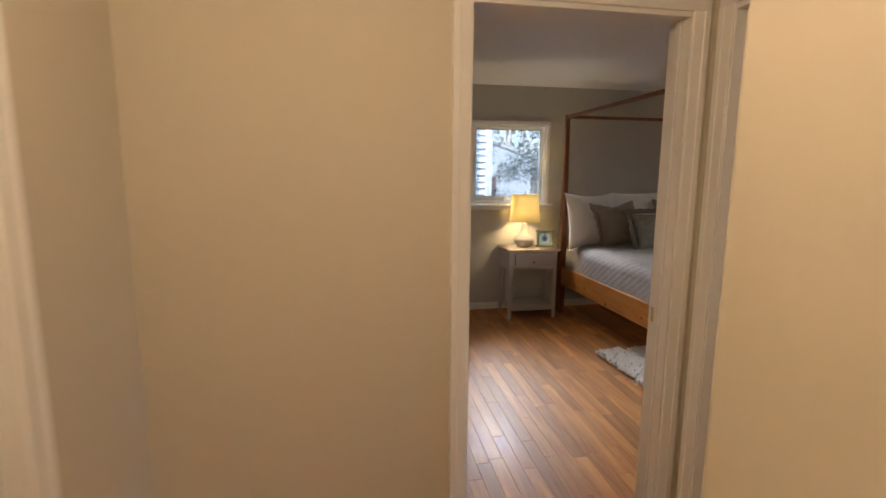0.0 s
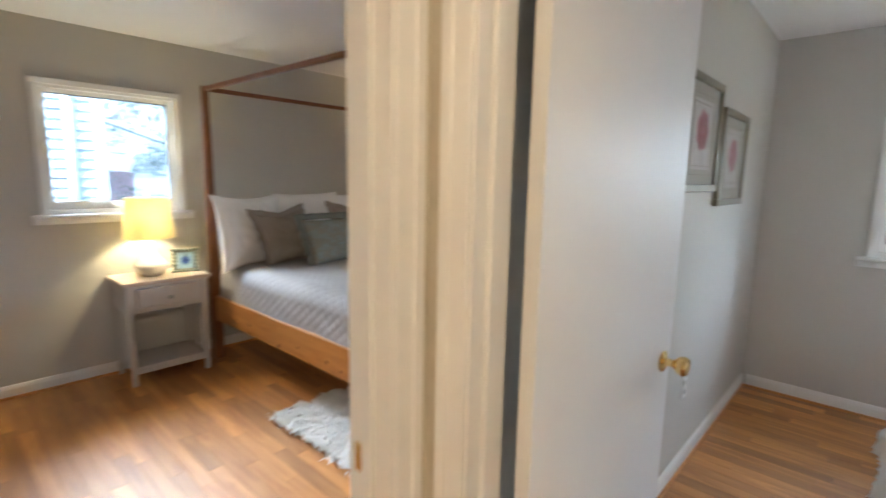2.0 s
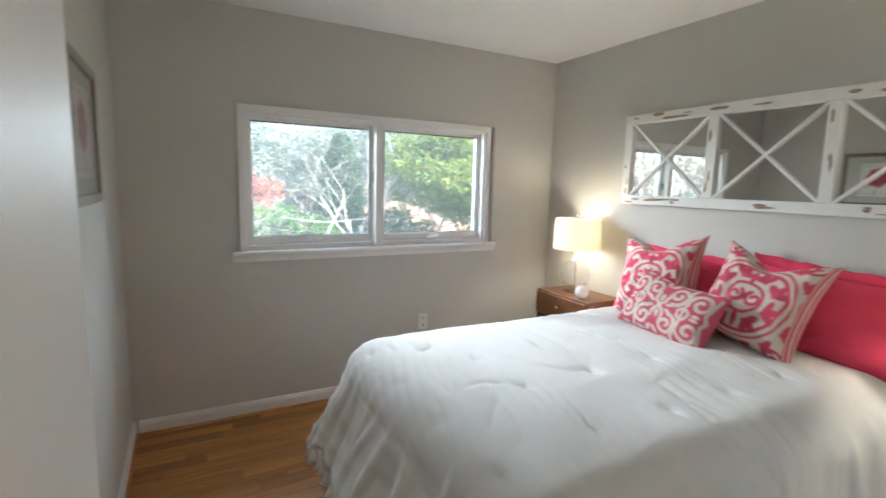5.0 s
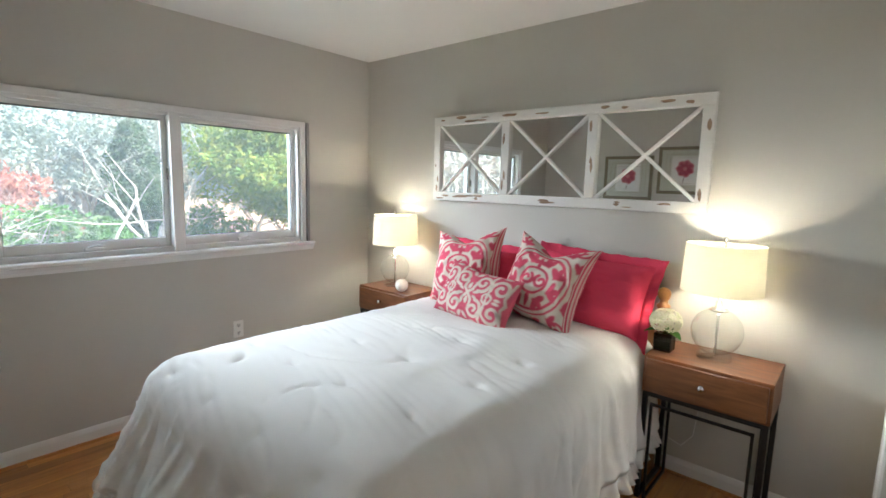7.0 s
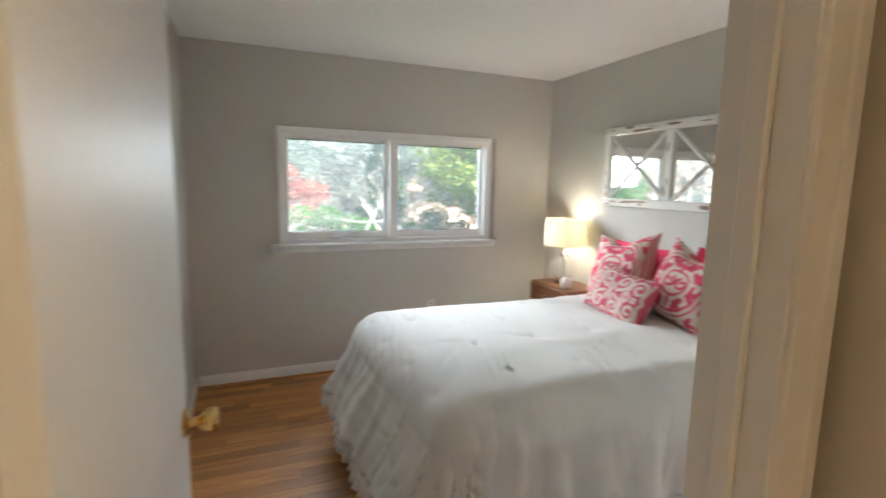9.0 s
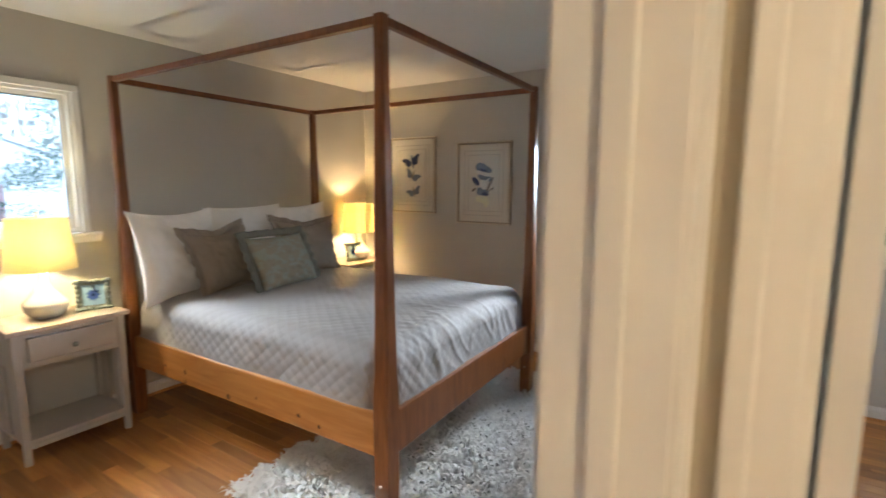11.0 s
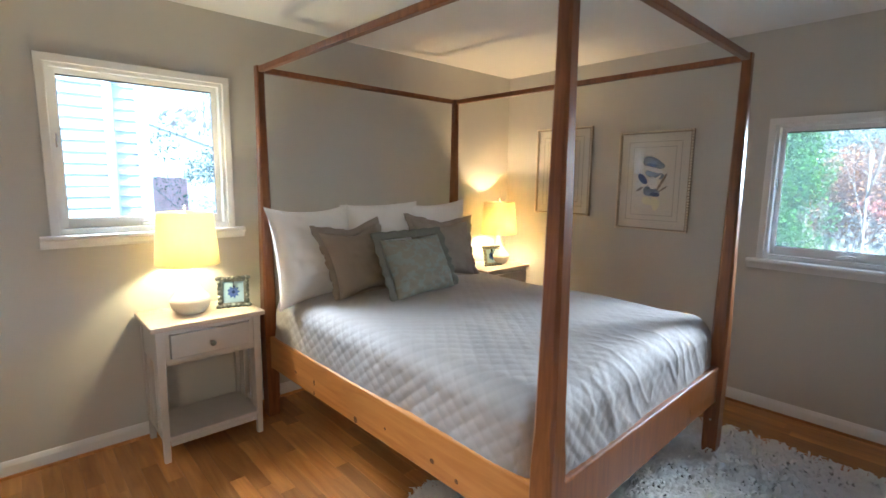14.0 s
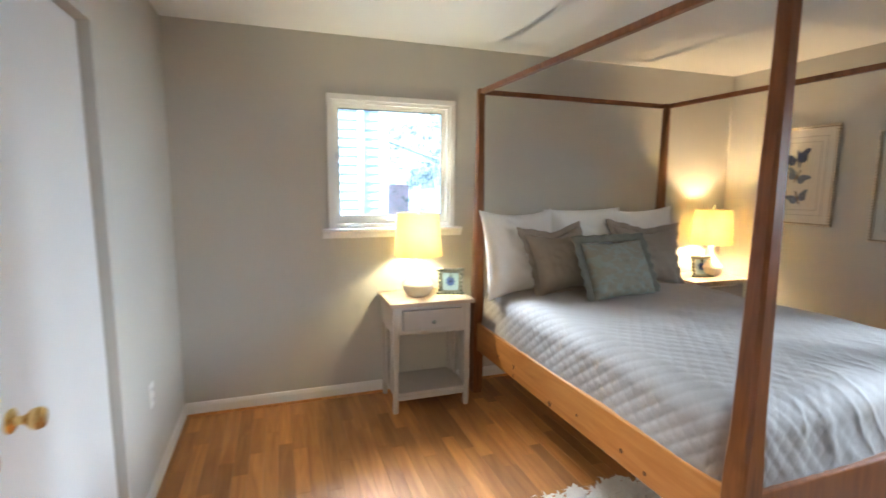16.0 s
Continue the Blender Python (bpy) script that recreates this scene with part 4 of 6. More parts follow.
cushion("pillow", "sage brocade cushion with a flanged edge in front", PRINT, 0.50, 0.38, 0.16, lean(4.13, 4.97, T, 26, 5, 0) @ up(0.43), 0.0, color=sage_print, group="", seed=6, ear=0.09, n=90)
sage_edge = material("sage_linen_edge", (0.165, 0.162, 0.136), 0.8, vary=0.1, scale=20, spec=0.2)
ob = bpy.data.objects["pillow.005"]
pts = []
for i in range(121):
    s = 4 * i / 120 % 4
    kk, f = int(s), s - int(s)
    uu, vv = [(-1 + 2 * f, -1), (1, -1 + 2 * f), (1 - 2 * f, 1), (-1, 1 - 2 * f)][kk]
    wv = 0.010 * math.sin(i * 1.2)
    pts.append([(uu * 0.235 + uu ** 3 * (0.012 + 0.05 * j / 3), wv * j / 3, vv * 0.175 + vv ** 3 * (0.012 + 0.05 * j / 3)) for j in range(4)])
grid_mesh("flange", np.array(pts), sage_edge, ob, None, "sage linen flange", thickness=0.004)

# ---- shag rug ----
rng = np.random.default_rng(5)
RX0, RX1, RY0, RY1 = 3.20, 5.36, 2.90, 4.40
rug = thing("rug", "ivory shag wool rug under the foot of the bed", "rug", Matrix.Translation((0, 0, 0)))
part("backing", boxed(RX0 + 0.03, RX1 - 0.03, RY0 + 0.03, RY1 - 0.03, 0.0, 0.012), RUG, rug)
N = 17000
bx, by = rng.uniform(RX0, RX1, N), rng.uniform(RY0, RY1, N)
ang = np.array([noise.noise(Vector((a * 9, b * 9, 1))) * 9 for a, b in zip(bx, by)]) + rng.normal(0, 0.7, N)
ln, ht = rng.uniform(0.04, 0.085, N), rng.uniform(0.022, 0.052, N)
wd = rng.uniform(0.005, 0.012, N)
dx, dy = np.cos(ang), np.sin(ang)
v0 = np.stack([bx - dy * wd, by + dx * wd, np.full(N, 0.006)], -1)
v1 = np.stack([bx + dy * wd, by - dx * wd, np.full(N, 0.006)], -1)
v2 = np.stack([bx + dx * ln * 0.5 + dy * wd * 0.8, by + dy * ln * 0.5 - dx * wd * 0.8, ht], -1)
v3 = np.stack([bx + dx * ln * 0.5 - dy * wd * 0.8, by + dy * ln * 0.5 + dx * wd * 0.8, ht * 1.05], -1)
v4 = np.stack([bx + dx * ln, by + dy * ln, ht * 0.75], -1)
verts = np.stack([v0, v1, v2, v3, v4], 1).reshape(-1, 3)
base = np.arange(N)[:, None] * 5
quads = (base + np.array([[0, 1, 2, 3]])).tolist()
tris = (base + np.array([[3, 2, 4]])).tolist()
me = bpy.data.meshes.new("shag")
me.from_pydata(verts.tolist(), [], quads + tris)
for p in me.polygons:
    p.use_smooth = True
me.materials.append(RUG)
pile = new("shag", me)
pile.parent = rug
tagged(pile, "long ivory wool pile", kind="stuff")


# ---- framed prints, room A ----
def blob(cx, cz, rx, rz, turn, lobes=0, depth=0.0, n=22):
    out = []
    for i in range(n):
        a = 2 * math.pi * i / n
        r = 1 + depth * math.cos(lobes * a)
        px, pz = rx * r * math.cos(a), rz * r * math.sin(a)
        c, s = math.cos(radians(turn)), math.sin(radians(turn))
        out.append((cx + px * c - pz * s, cz + px * s + pz * c))
    return out


def flat(bm, pts, y):
    bm.faces.new([bm.verts.new((a, y, b)) for a, b in pts])


def framed_print(name, label, m, w, h, style, shapes, group):
    """A picture hung on a wall: local x along the wall, y into the room negative, origin at the centre on the wall face. shapes: (material, outlines)."""
    pic = thing(name, label, "framed print", m, group=group)
    fw, mat_f, mat_m, depth = style
    for nm, b in (("frame_side", (-w / 2, w / 2, h / 2 - fw, h / 2)), ("frame_side", (-w / 2, w / 2, -h / 2, -h / 2 + fw)), ("frame_side", (-w / 2, -w / 2 + fw, -h / 2 + fw, h / 2 - fw)), ("frame_side", (w / 2 - fw, w / 2, -h / 2 + fw, h / 2 - fw))):
        part(nm, boxed(b[0], b[1], -depth, 0, b[2], b[3], 0.004), mat_f, pic)
    mat = part("mat_board", boxed(-w / 2 + fw, w / 2 - fw, -depth * 0.5, -depth * 0.3, -h / 2 + fw, h / 2 - fw), mat_m, pic)
    # grooves drawn as thin dark raised lines, their shade in the colour
    line = bmesh.new()
    for k in (0.14, 0.21):
        a, b = w / 2 - w * k, h / 2 - w * k
        for q in ((-a, a, b - 0.003, b), (-a, a, -b, -b + 0.003), (-a, -a + 0.003, -b, b), (a - 0.003, a, -b, b)):
            box(line, q[0], q[1], -depth * 0.5 - 0.0015, -depth * 0.5, q[2], q[3])
    part("mat_line", line, MAT_LINE, mat)
    for i, (smat, outlines) in enumerate(shapes):
        for o in outlines:
            bm = bmesh.new()
            flat(bm, o, -depth * 0.5 - 0.001 - 0.0006 * i)
            part("motif", bm, smat, mat)
    glass = part("glass", boxed(-w / 2 + fw, w / 2 - fw, -depth * 0.78, -depth * 0.74, -h / 2 + fw, h / 2 - fw), PICTURE_GLASS, pic)
    glass.visible_shadow = False
    return pic


INK = material("ink_blue", (0.035, 0.050, 0.14), 0.8, vary=0.7, scale=40)
INK2 = material("ink_wash", (0.17, 0.20, 0.27), 0.8, vary=0.75, scale=38)
INK3 = material("ink_brown", (0.18, 0.13, 0.10), 0.8, vary=0.3, scale=50)
PETAL1 = material("deep_rose_wash", (0.38, 0.06, 0.10), 0.8, vary=0.4, scale=30)
PETAL2 = material("pale_rose_wash", (0.55, 0.20, 0.22), 0.8, vary=0.35, scale=30)
PAPER = material("white_art_paper", (0.76, 0.75, 0.72), 0.85, vary=0.02, scale=10)
CREAM_WASH = material("pale_cream_wash", (0.80, 0.76, 0.56), 0.85, vary=0.08, scale=25)
MAT_LINE = material("mat_groove_shade", (0.36, 0.32, 0.26), 0.8)
style_a = (0.020, FRAME_SILVER, MAT_BOARD, 0.030)


def butterfly(cx, cz, s, turn):
    o = []
    for sx in (-1, 1):
        o.append([(cx + math.cos(radians(turn)) * a - math.sin(radians(turn)) * b, cz + math.sin(radians(turn)) * a + math.cos(radians(turn)) * b)
                  for a, b in ((0, -0.1 * s), (sx * 0.25 * s, 0.25 * s), (sx * 0.75 * s, 0.42 * s), (sx * 0.95 * s, 0.30 * s), (sx * 0.70 * s, 0.02 * s), (sx * 0.55 * s, -0.35 * s), (sx * 0.25 * s, -0.42 * s))][::sx])
    return o


prints_a = []
butterflies = [(INK2, butterfly(0.0, 0.0, 0.105, -25) + butterfly(0.014, -0.16, 0.098, 20)), (INK, butterfly(-0.014, 0.14, 0.12, 15) + [blob(0, 0.133, 0.011, 0.07, 10)]),
               (INK3, [blob(0.0, 0.0, 0.008, 0.056, -25), blob(0.014, -0.16, 0.008, 0.056, 20)])]
shell = [(INK2, [blob(-0.005, 0.135, 0.085, 0.040, -18, 3, 0.10), blob(0.012, 0.050, 0.075, 0.030, -14), blob(-0.012, -0.075, 0.062, 0.036, -8, 3, 0.10)]),
         (INK3, [blob(0.068, -0.005, 0.010, 0.075, -28), blob(0.080, -0.055, 0.006, 0.040, -55), blob(-0.098, -0.060, 0.030, 0.009, 35)]),
         (PAPER, [blob(-0.004, 0.088, 0.082, 0.018, -16), blob(0.0, -0.012, 0.034, 0.046, 8), blob(0.030, 0.020, 0.040, 0.009, 40)]),
         (INK, [blob(-0.078, 0.018, 0.050, 0.024, -48), blob(0.022, -0.098, 0.036, 0.016, -6), blob(-0.01, 0.118, 0.045, 0.012, -12)]),
         (CREAM_WASH, [blob(-0.030, -0.150, 0.050, 0.026, -25, 3, 0.15), blob(0.030, -0.165, 0.030, 0.052, 12, 3, 0.12)])]
for cy, shapes in ((5.225, butterflies), (4.43, shell)):
    cz = 1.575 if cy > 5 else 1.50
    p = framed_print("framed_print", "shell and butterfly print in a beaded champagne frame", Matrix.Translation((AX1 - 0.002, cy, cz)) @ pose(0, 0, 0, 0, 0, -90), 0.55, 0.74, style_a, shapes, "prints beside the canopy bed")
    bm = bmesh.new()
    for i in range(27):
        for z in (-0.365, 0.365):
            bmesh.ops.create_icosphere(bm, subdivisions=1, radius=0.0082, matrix=Matrix.Translation((-0.267 + 0.534 * i / 26, -0.030, z)))
    for i in range(36):
        for x in (-0.2705, 0.2705):
            bmesh.ops.create_icosphere(bm, subdivisions=1, radius=0.0082, matrix=Matrix.Translation((x, -0.030, -0.36 + 0.72 * i / 35)))
    part("beading", bm, BEAD, p, "row of small metallic beads", True)

# ---- framed prints, room B ----
style_b = (0.034, FRAME_GILT, MAT_GREEN, 0.026)
for cx, cz in ((4.245, 1.694), (4.842, 1.612)):
    s = 0.088
    fl1 = [blob(0, 0.02, s, s, 0, 7, 0.10)]
    fl2 = [blob(s * 0.55 * math.cos(a), 0.02 + s * 0.55 * math.sin(a), s * 0.34, s * 0.26, math.degrees(a)) for a in (2 * math.pi * i / 7 for i in range(7))]
    framed_print("framed_print", "pink peony print in a pale gilt frame", Matrix.Translation((cx, BY1 - 0.002, cz)), 0.545, 0.50 if cx < 4.5 else 0.485, style_b,
                 [(PAPER, [[(-0.135, -0.15), (0.135, -0.15), (0.135, 0.15), (-0.135, 0.15)]]), (PETAL2, fl1), (PETAL1, fl2), (INK3, [blob(0.01, -0.10, 0.004, 0.04, 8)])], "peony prints")


# ---- pink bed ----
CX0, CX1, CY0, CY1, CTOP = 3.565, 4.915, BY0 + 0.07, 1.42, 0.70
bed_b = thing("bed", "double bed with a turned maple headboard", "bed", Matrix.Translation((0, 0, 0)))
part("box_spring", boxed(CX0 + 0.02, CX1 - 0.02, CY0, CY1 - 0.02, 0.18, 0.40, 0.02), WHITE_LINEN, bed_b)
for x in (3.492, 4.972):
    prof = [(0, 0), (0.022, 0), (0.024, 0.30), (0.030, 0.34), (0.030, 0.56), (0.024, 0.60), (0.018, 0.66), (0.028, 0.72), (0.031, 0.78), (0.027, 0.84), (0.017, 0.87), (0.033, 0.895), (0.034, 0.905), (0.020, 0.915), (0.020, 0.93), (0.030, 0.945), (0.033, 0.965), (0.025, 0.985), (0.010, 0.995), (0, 0.997)]
    part("headboard_post", lathe(prof, 20, m=Matrix.Translation((x, BY0 + 0.065, 0))), MAPLE, bed_b, "turned maple headboard post", True)
part("headboard_panel", boxed(3.51, 4.955, BY0 + 0.05, BY0 + 0.075, 0.45, 0.86, 0.006), MAPLE, bed_b)
for x in (CX0 + 0.05, CX1 - 0.09):
    part("leg", boxed(x, x + 0.04, CY1 - 0.12, CY1 - 0.08, 0, 0.18), MAPLE, bed_b)
tagged(finish("mattress", boxed(CX0, CX1, CY0, CY1, 0.40, CTOP - 0.02, 0.05), WHITE_LINEN, smooth=True), "white mattress under the comforter", "mattress")


def pleated(name, path, z0, z1, amp, wave, mat, parent, flare=0.0, label=""):
    """A gathered strip of cloth along a path, with folds that deepen towards its free lower edge."""
    pts = [Vector((*p, 0)) for p in path]
    seg = [(b - a).length for a, b in zip(pts, pts[1:])]
    total = sum(seg)
    n = int(total / 0.012)
    rows = []
    for i in range(n + 1):
        s = total * i / n
        acc = 0
        for (a, b), l in zip(zip(pts, pts[1:]), seg):
            if s <= acc + l + 1e-9:
                d = (b - a).normalized()
                p = a + d * (s - acc)
                break
            acc += l
        nrm = Vector((d.y, -d.x, 0))
        w = math.sin(2 * math.pi * s / wave + 2.1 * math.sin(s * 5.3)) + 0.4 * math.sin(2 * math.pi * s / (wave * 0.43) + s * 3)
        rows.append([(p + nrm * (amp * w * (0.25 + 0.75 * f) + flare * f)).to_tuple()[:2] + (z1 + (z0 - z1) * f + 0.006 * math.sin(s * 21) * f,) for f in (0, 0.25, 0.5, 0.75, 1)])
    return grid_mesh(name, np.array(rows), mat, parent, None, label, thickness=0.003)


skirt = thing("bed_skirt", "white gathered cotton bed skirt reaching the floor", "bed skirt", Matrix.Translation((0, 0, 0)))
pleated("panel", [(CX0 - 0.005, CY0), (CX0 - 0.005, CY1 + 0.005)], 0.008, 0.40, 0.010, 0.085, WHITE_LINEN, skirt)
pleated("panel", [(CX0 - 0.005, CY1 + 0.008), (CX1 + 0.005, CY1 + 0.008)], 0.008, 0.40, 0.010, 0.085, WHITE_LINEN, skirt)
pleated("panel", [(CX1 + 0.005, CY1 + 0.005), (CX1 + 0.005, CY0)], 0.008, 0.40, 0.010, 0.085, WHITE_LINEN, skirt)

# comforter: thick, softly rumpled, hanging outwards at the foot
rad = 0.13
gx = np.arange(CX0 - 0.46, CX1 + 0.46, 0.0135)
gy = np.arange(CY0 + 0.02, CY1 + 0.50, 0.0135)[::-1]
P, Q = np.meshgrid(gx, gy)
core = (CX0 + 0.085, CX1 - 0.085, CY0 - 1, CY1 - 0.075)
cx, cy = np.clip(P, core[0], core[1]), np.clip(Q, core[2], core[3])
dx, dy = P - cx, Q - cy
d = np.maximum(np.hypot(dx, dy), 1e-9)
limit = 0.53
squeeze = np.where((dx != 0) & (dy != 0), limit / np.maximum(limit, d), 1.0)
d = np.minimum(d, limit)
nx, ny = dx / np.maximum(np.hypot(dx, dy), 1e-9), dy / np.maximum(np.hypot(dx, dy), 1e-9)
a = np.clip(d / rad, 0, math.pi / 2)
over = np.clip(d - rad * math.pi / 2, 0, None)
theta = np.arctan2(ny, nx)
flare = 0.14 + 0.34 * np.clip(ny, 0, 1) ** 1.5
tang = P * np.abs(ny) + Q * np.abs(nx) + theta * 0.28
wave = np.sin(tang * 17 + 2.5 * np.sin(tang * 4.3))
fold = (np.abs(wave) ** 0.7 * np.sign(wave)) * 0.012 + np.sin(tang * 41 + 3 * np.sin(tang * 6)) * 0.005
off = rad * np.sin(a) + over * flare + fold * np.clip(over / 0.2, 0, 1)
z = CTOP + 0.01 - rad * (1 - np.cos(a)) - over * np.sqrt(np.clip(1 - flare ** 2, 0.1, 1))
big = fnoise(P, Q, 1.7, 4.0) * 0.013 + fnoise(P, Q, 5.0, 8.0) * 0.005
crease = -np.abs(fnoise(P * 0.35 + Q * 0.1, Q * 1.0, 9.0, 2.0)) * 0.016 - np.abs(fnoise(P * 0.5 - Q * 0.3, Q * 0.9 + P * 0.4, 19.0, 6.0)) * 0.006
ridge = np.clip(1 - np.abs(fnoise(P * 0.6 + Q * 0.25, Q * 1.5 - P * 0.4, 2.6, 31.0)) * 1.6, 0, 1) ** 14 * np.clip(fnoise(P, Q, 1.7, 44.0) * 4, 0, 1)
ridge2 = np.clip(1 - np.abs(fnoise(P * 0.4 - Q * 0.2, Q * 1.6 + P * 0.5, 5.5, 37.0)) * 1.7, 0, 1) ** 10 * np.clip(fnoise(P, Q, 2.6, 48.0) * 4, 0, 1)
crease = crease * 0.35 - ridge * 0.010 - ridge2 * 0.007
tuft = np.zeros_like(P)
hang = np.clip((d - 0.10) / 0.2, 0, 1)
tuft += hang * (np.clip(1 - np.abs(fnoise(tang, d * 0.35, 5.5, 53.0)) * 3, 0, 1) ** 2 * 0.020 - 0.006)
for tx in np.arange(CX0 + 0.2, CX1, 0.33):
    for ty in np.arange(CY0 + 0.55, CY1 + 0.2, 0.33):
        r2 = ((P - tx) / 0.17) ** 2 + ((Q - ty) / 0.10) ** 2
        pinch = np.sin((Q - ty) * 150 + (P - tx) * 45 + 5 * np.sin(tx * 9 + ty * 5))
        tuft -= 0.013 * np.exp(-(((P - tx) / 0.035) ** 2 + ((Q - ty) / 0.022) ** 2)) - 0.0032 * pinch * np.exp(-r2) * (0.5 + 0.5 * math.sin(tx * 23 + ty * 31))
crown = 0.03 * np.clip(np.minimum(np.minimum(P - CX0, CX1 - P), CY1 - Q) / 0.45, 0, 1)
lift = big + crease + tuft + 0.02
k = np.clip(d / (rad * 1.5), 0, 1)
co = np.stack([cx + nx * (off + lift * k * 1.2), cy + ny * (off + lift * k * 1.2), z + lift * (1 - 0.7 * k) + crown], -1)
comf = thing("comforter", "puffy white cotton comforter, softly creased, with a ruffled hem", "comforter", Matrix.Translation((0, 0, 0)))
grid_mesh("body", co, COMFORTER, comf, thickness=0.02)
# ruffle sewn along the hem
left, right, foot = co[::-1, 0], co[::-1, -1], co[0, :]
hem = np.concatenate([left, foot[1:-1], right[::-1]])
rows = []
for i, p in enumerate(hem):
    q0, q1 = hem[max(i - 2, 0)], hem[min(i + 2, len(hem) - 1)]
    t = q1 - q0
    t = t / max(1e-6, np.linalg.norm(t))
    nrm = np.array([-t[1], t[0], 0])
    mid = np.array([(CX0 + CX1) / 2, (CY0 + CY1) / 2, 0])
    if np.dot(nrm, p - mid) < 0:
        nrm = -nrm
    w = math.sin(i * 1.25 + 1.5 * math.sin(i * 0.21))
    rows.append([p + nrm * (0.004 + (0.024 * w + 0.014) * f) + np.array([0, 0, -0.075 * f + 0.006 * w * f]) for f in (0, 0.33, 0.66, 1)])
grid_mesh("ruffle", np.array(rows), COMFORTER, comf, None, "gathered ruffle along the hem", thickness=0.002)


# ---- pink cushions ----
def polyline_distance(u, v, lines):
    best = np.full(u.shape, 9.0)
    for pts, width in lines:
        pts = np.array(pts)
        for (x0, y0), (x1, y1) in zip(pts[:-1], pts[1:]):
            ex, ey = x1 - x0, y1 - y0
            t = np.clip(((u - x0) * ex + (v - y0) * ey) / max(1e-9, ex * ex + ey * ey), 0, 1)
            best = np.minimum(best, np.hypot(u - x0 - t * ex, v - y0 - t * ey) - width)
    return best


def curl(cx, cy, r0, r1, a0, turns, n=22):
    return [(cx + (r0 + (r1 - r0) * i / n) * math.cos(radians(a0 + 360 * turns * i / n)), cy + (r0 + (r1 - r0) * i / n) * math.sin(radians(a0 + 360 * turns * i / n))) for i in range(n + 1)]


CREAM, ROSE = np.array([0.70, 0.61, 0.52]), np.array([0.62, 0.08, 0.135])


def leaf_blobs(u, v, leaves):
    best = np.full(u.shape, 9.0)
    for cx, cy, l, w, ang in leaves:
        c, s = math.cos(radians(ang)), math.sin(radians(ang))
        a, b = (u - cx) * c + (v - cy) * s, -(u - cx) * s + (v - cy) * c
        best = np.minimum(best, (np.hypot(a / l, b / w) - 1) * min(l, w))
    return best


def medallion_print(u, v):
    """Rose scrollwork in a large ring on cream, with striped borders at the sides."""
    ua = np.abs(u)
    lines = [(curl(0, 0, 0.80, 0.80, 0, 1, 48), 0.022), (curl(0, 0, 0.68, 0.68, 0, 1, 48), 0.034), (curl(0.0, 0.0, 0.30, 0.30, 0, 1, 32), 0.030)]
    lines += [(curl(0.16, 0.0, 0.15, 0.05, 120, 1.1), 0.035), ([(0, 0.30), (0.02, 0.44), (0, 0.60)], 0.03), ([(0, -0.30), (0.02, -0.44), (0, -0.60)], 0.03)]
    lines += [(curl(0.80, 0.92, 0.20, 0.05, 200, 1.2), 0.03), (curl(0.80, -0.92, 0.20, 0.05, 160, -1.2), 0.03)]
    leaves = []
    for r, angle, k in [(0.49, a, 1.4) for a in (66, 22, -22, -66)] + [(0.96, a, 1.15) for a in (78, 52, 26, 0, -26, -52, -78)]:
        x0, y0 = r * math.cos(radians(angle)), r * math.sin(radians(angle))
        for bend, out in ((0, 0.05), (62, 0.06), (-62, 0.06)):
            b = radians(angle + 40 + bend)
            leaves.append((x0 + out * k * math.cos(b), y0 + out * k * math.sin(b), 0.115 * k, 0.052 * k, math.degrees(b)))
    f = np.minimum(polyline_distance(ua, v, lines), leaf_blobs(ua, v, leaves))
    k = np.clip(0.5 - f * 40, 0, 1)
    stripe = ((ua > 0.90) & (((ua * 34) % 2) < 1)).astype(float)
    k = np.where(ua > 0.90, stripe, k)[..., None]
    return CREAM * (1 - k) + ROSE * k


def scroll_print(u, v):
    """Cream damask scrolls on rose, mirrored left to right and top to bottom."""
    x, y = np.abs(u) * 1.6, np.abs(v)
    lines = [(curl(0.42, 0.50, 0.34, 0.07, -100, 1.35), 0.055), (curl(1.15, 0.45, 0.36, 0.08, 200, -1.35), 0.055), ([(0.0, 0.0), (0.16, 0.16), (0.20, 0.42)], 0.05), ([(0.78, 0.05), (0.78, 0.40), (0.70, 0.75), (0.78, 1.0)], 0.05), (curl(0.78, 0.0, 0.17, 0.17, 0, 1), 0.04), ([(1.5, 0.0), (1.42, 0.2), (1.5, 0.8)], 0.045)]
    leaves = [(0.0, 0.26, 0.07, 0.13, 0), (0.12, 0.80, 0.14, 0.06, 50), (0.46, 0.92, 0.16, 0.05, 0), (1.1, 0.94, 0.15, 0.05, 0), (0.32, 0.10, 0.12, 0.05, 20), (1.18, 0.06, 0.13, 0.05, 0), (0.0, 0.0, 0.07, 0.07, 0)]
    f = np.minimum(polyline_distance(x, y, lines), leaf_blobs(x, y, leaves))
    k = np.clip(0.5 - f * 30, 0, 1)[..., None]
    return (ROSE * 0.95 + 0.03) * (1 - k) + CREAM * k


T = CTOP + 0.045
cushion("pillow", "hot pink cotton pillow with a flanged edge at the back", PINK, 0.62, 0.40, 0.20, lean(3.865, -0.27, T - 0.02, 26, 183, 3) @ up(0.44), 0.05, group="pink flanged pillows", seed=8, ear=0.06)
cushion("pillow", "hot pink cotton pillow with a flanged edge at the back", PINK, 0.62, 0.36, 0.18, lean(4.60, -0.29, T - 0.01, 26, 178, 1) @ up(0.40), 0.05, group="pink flanged pillows", seed=9, ear=0.06)
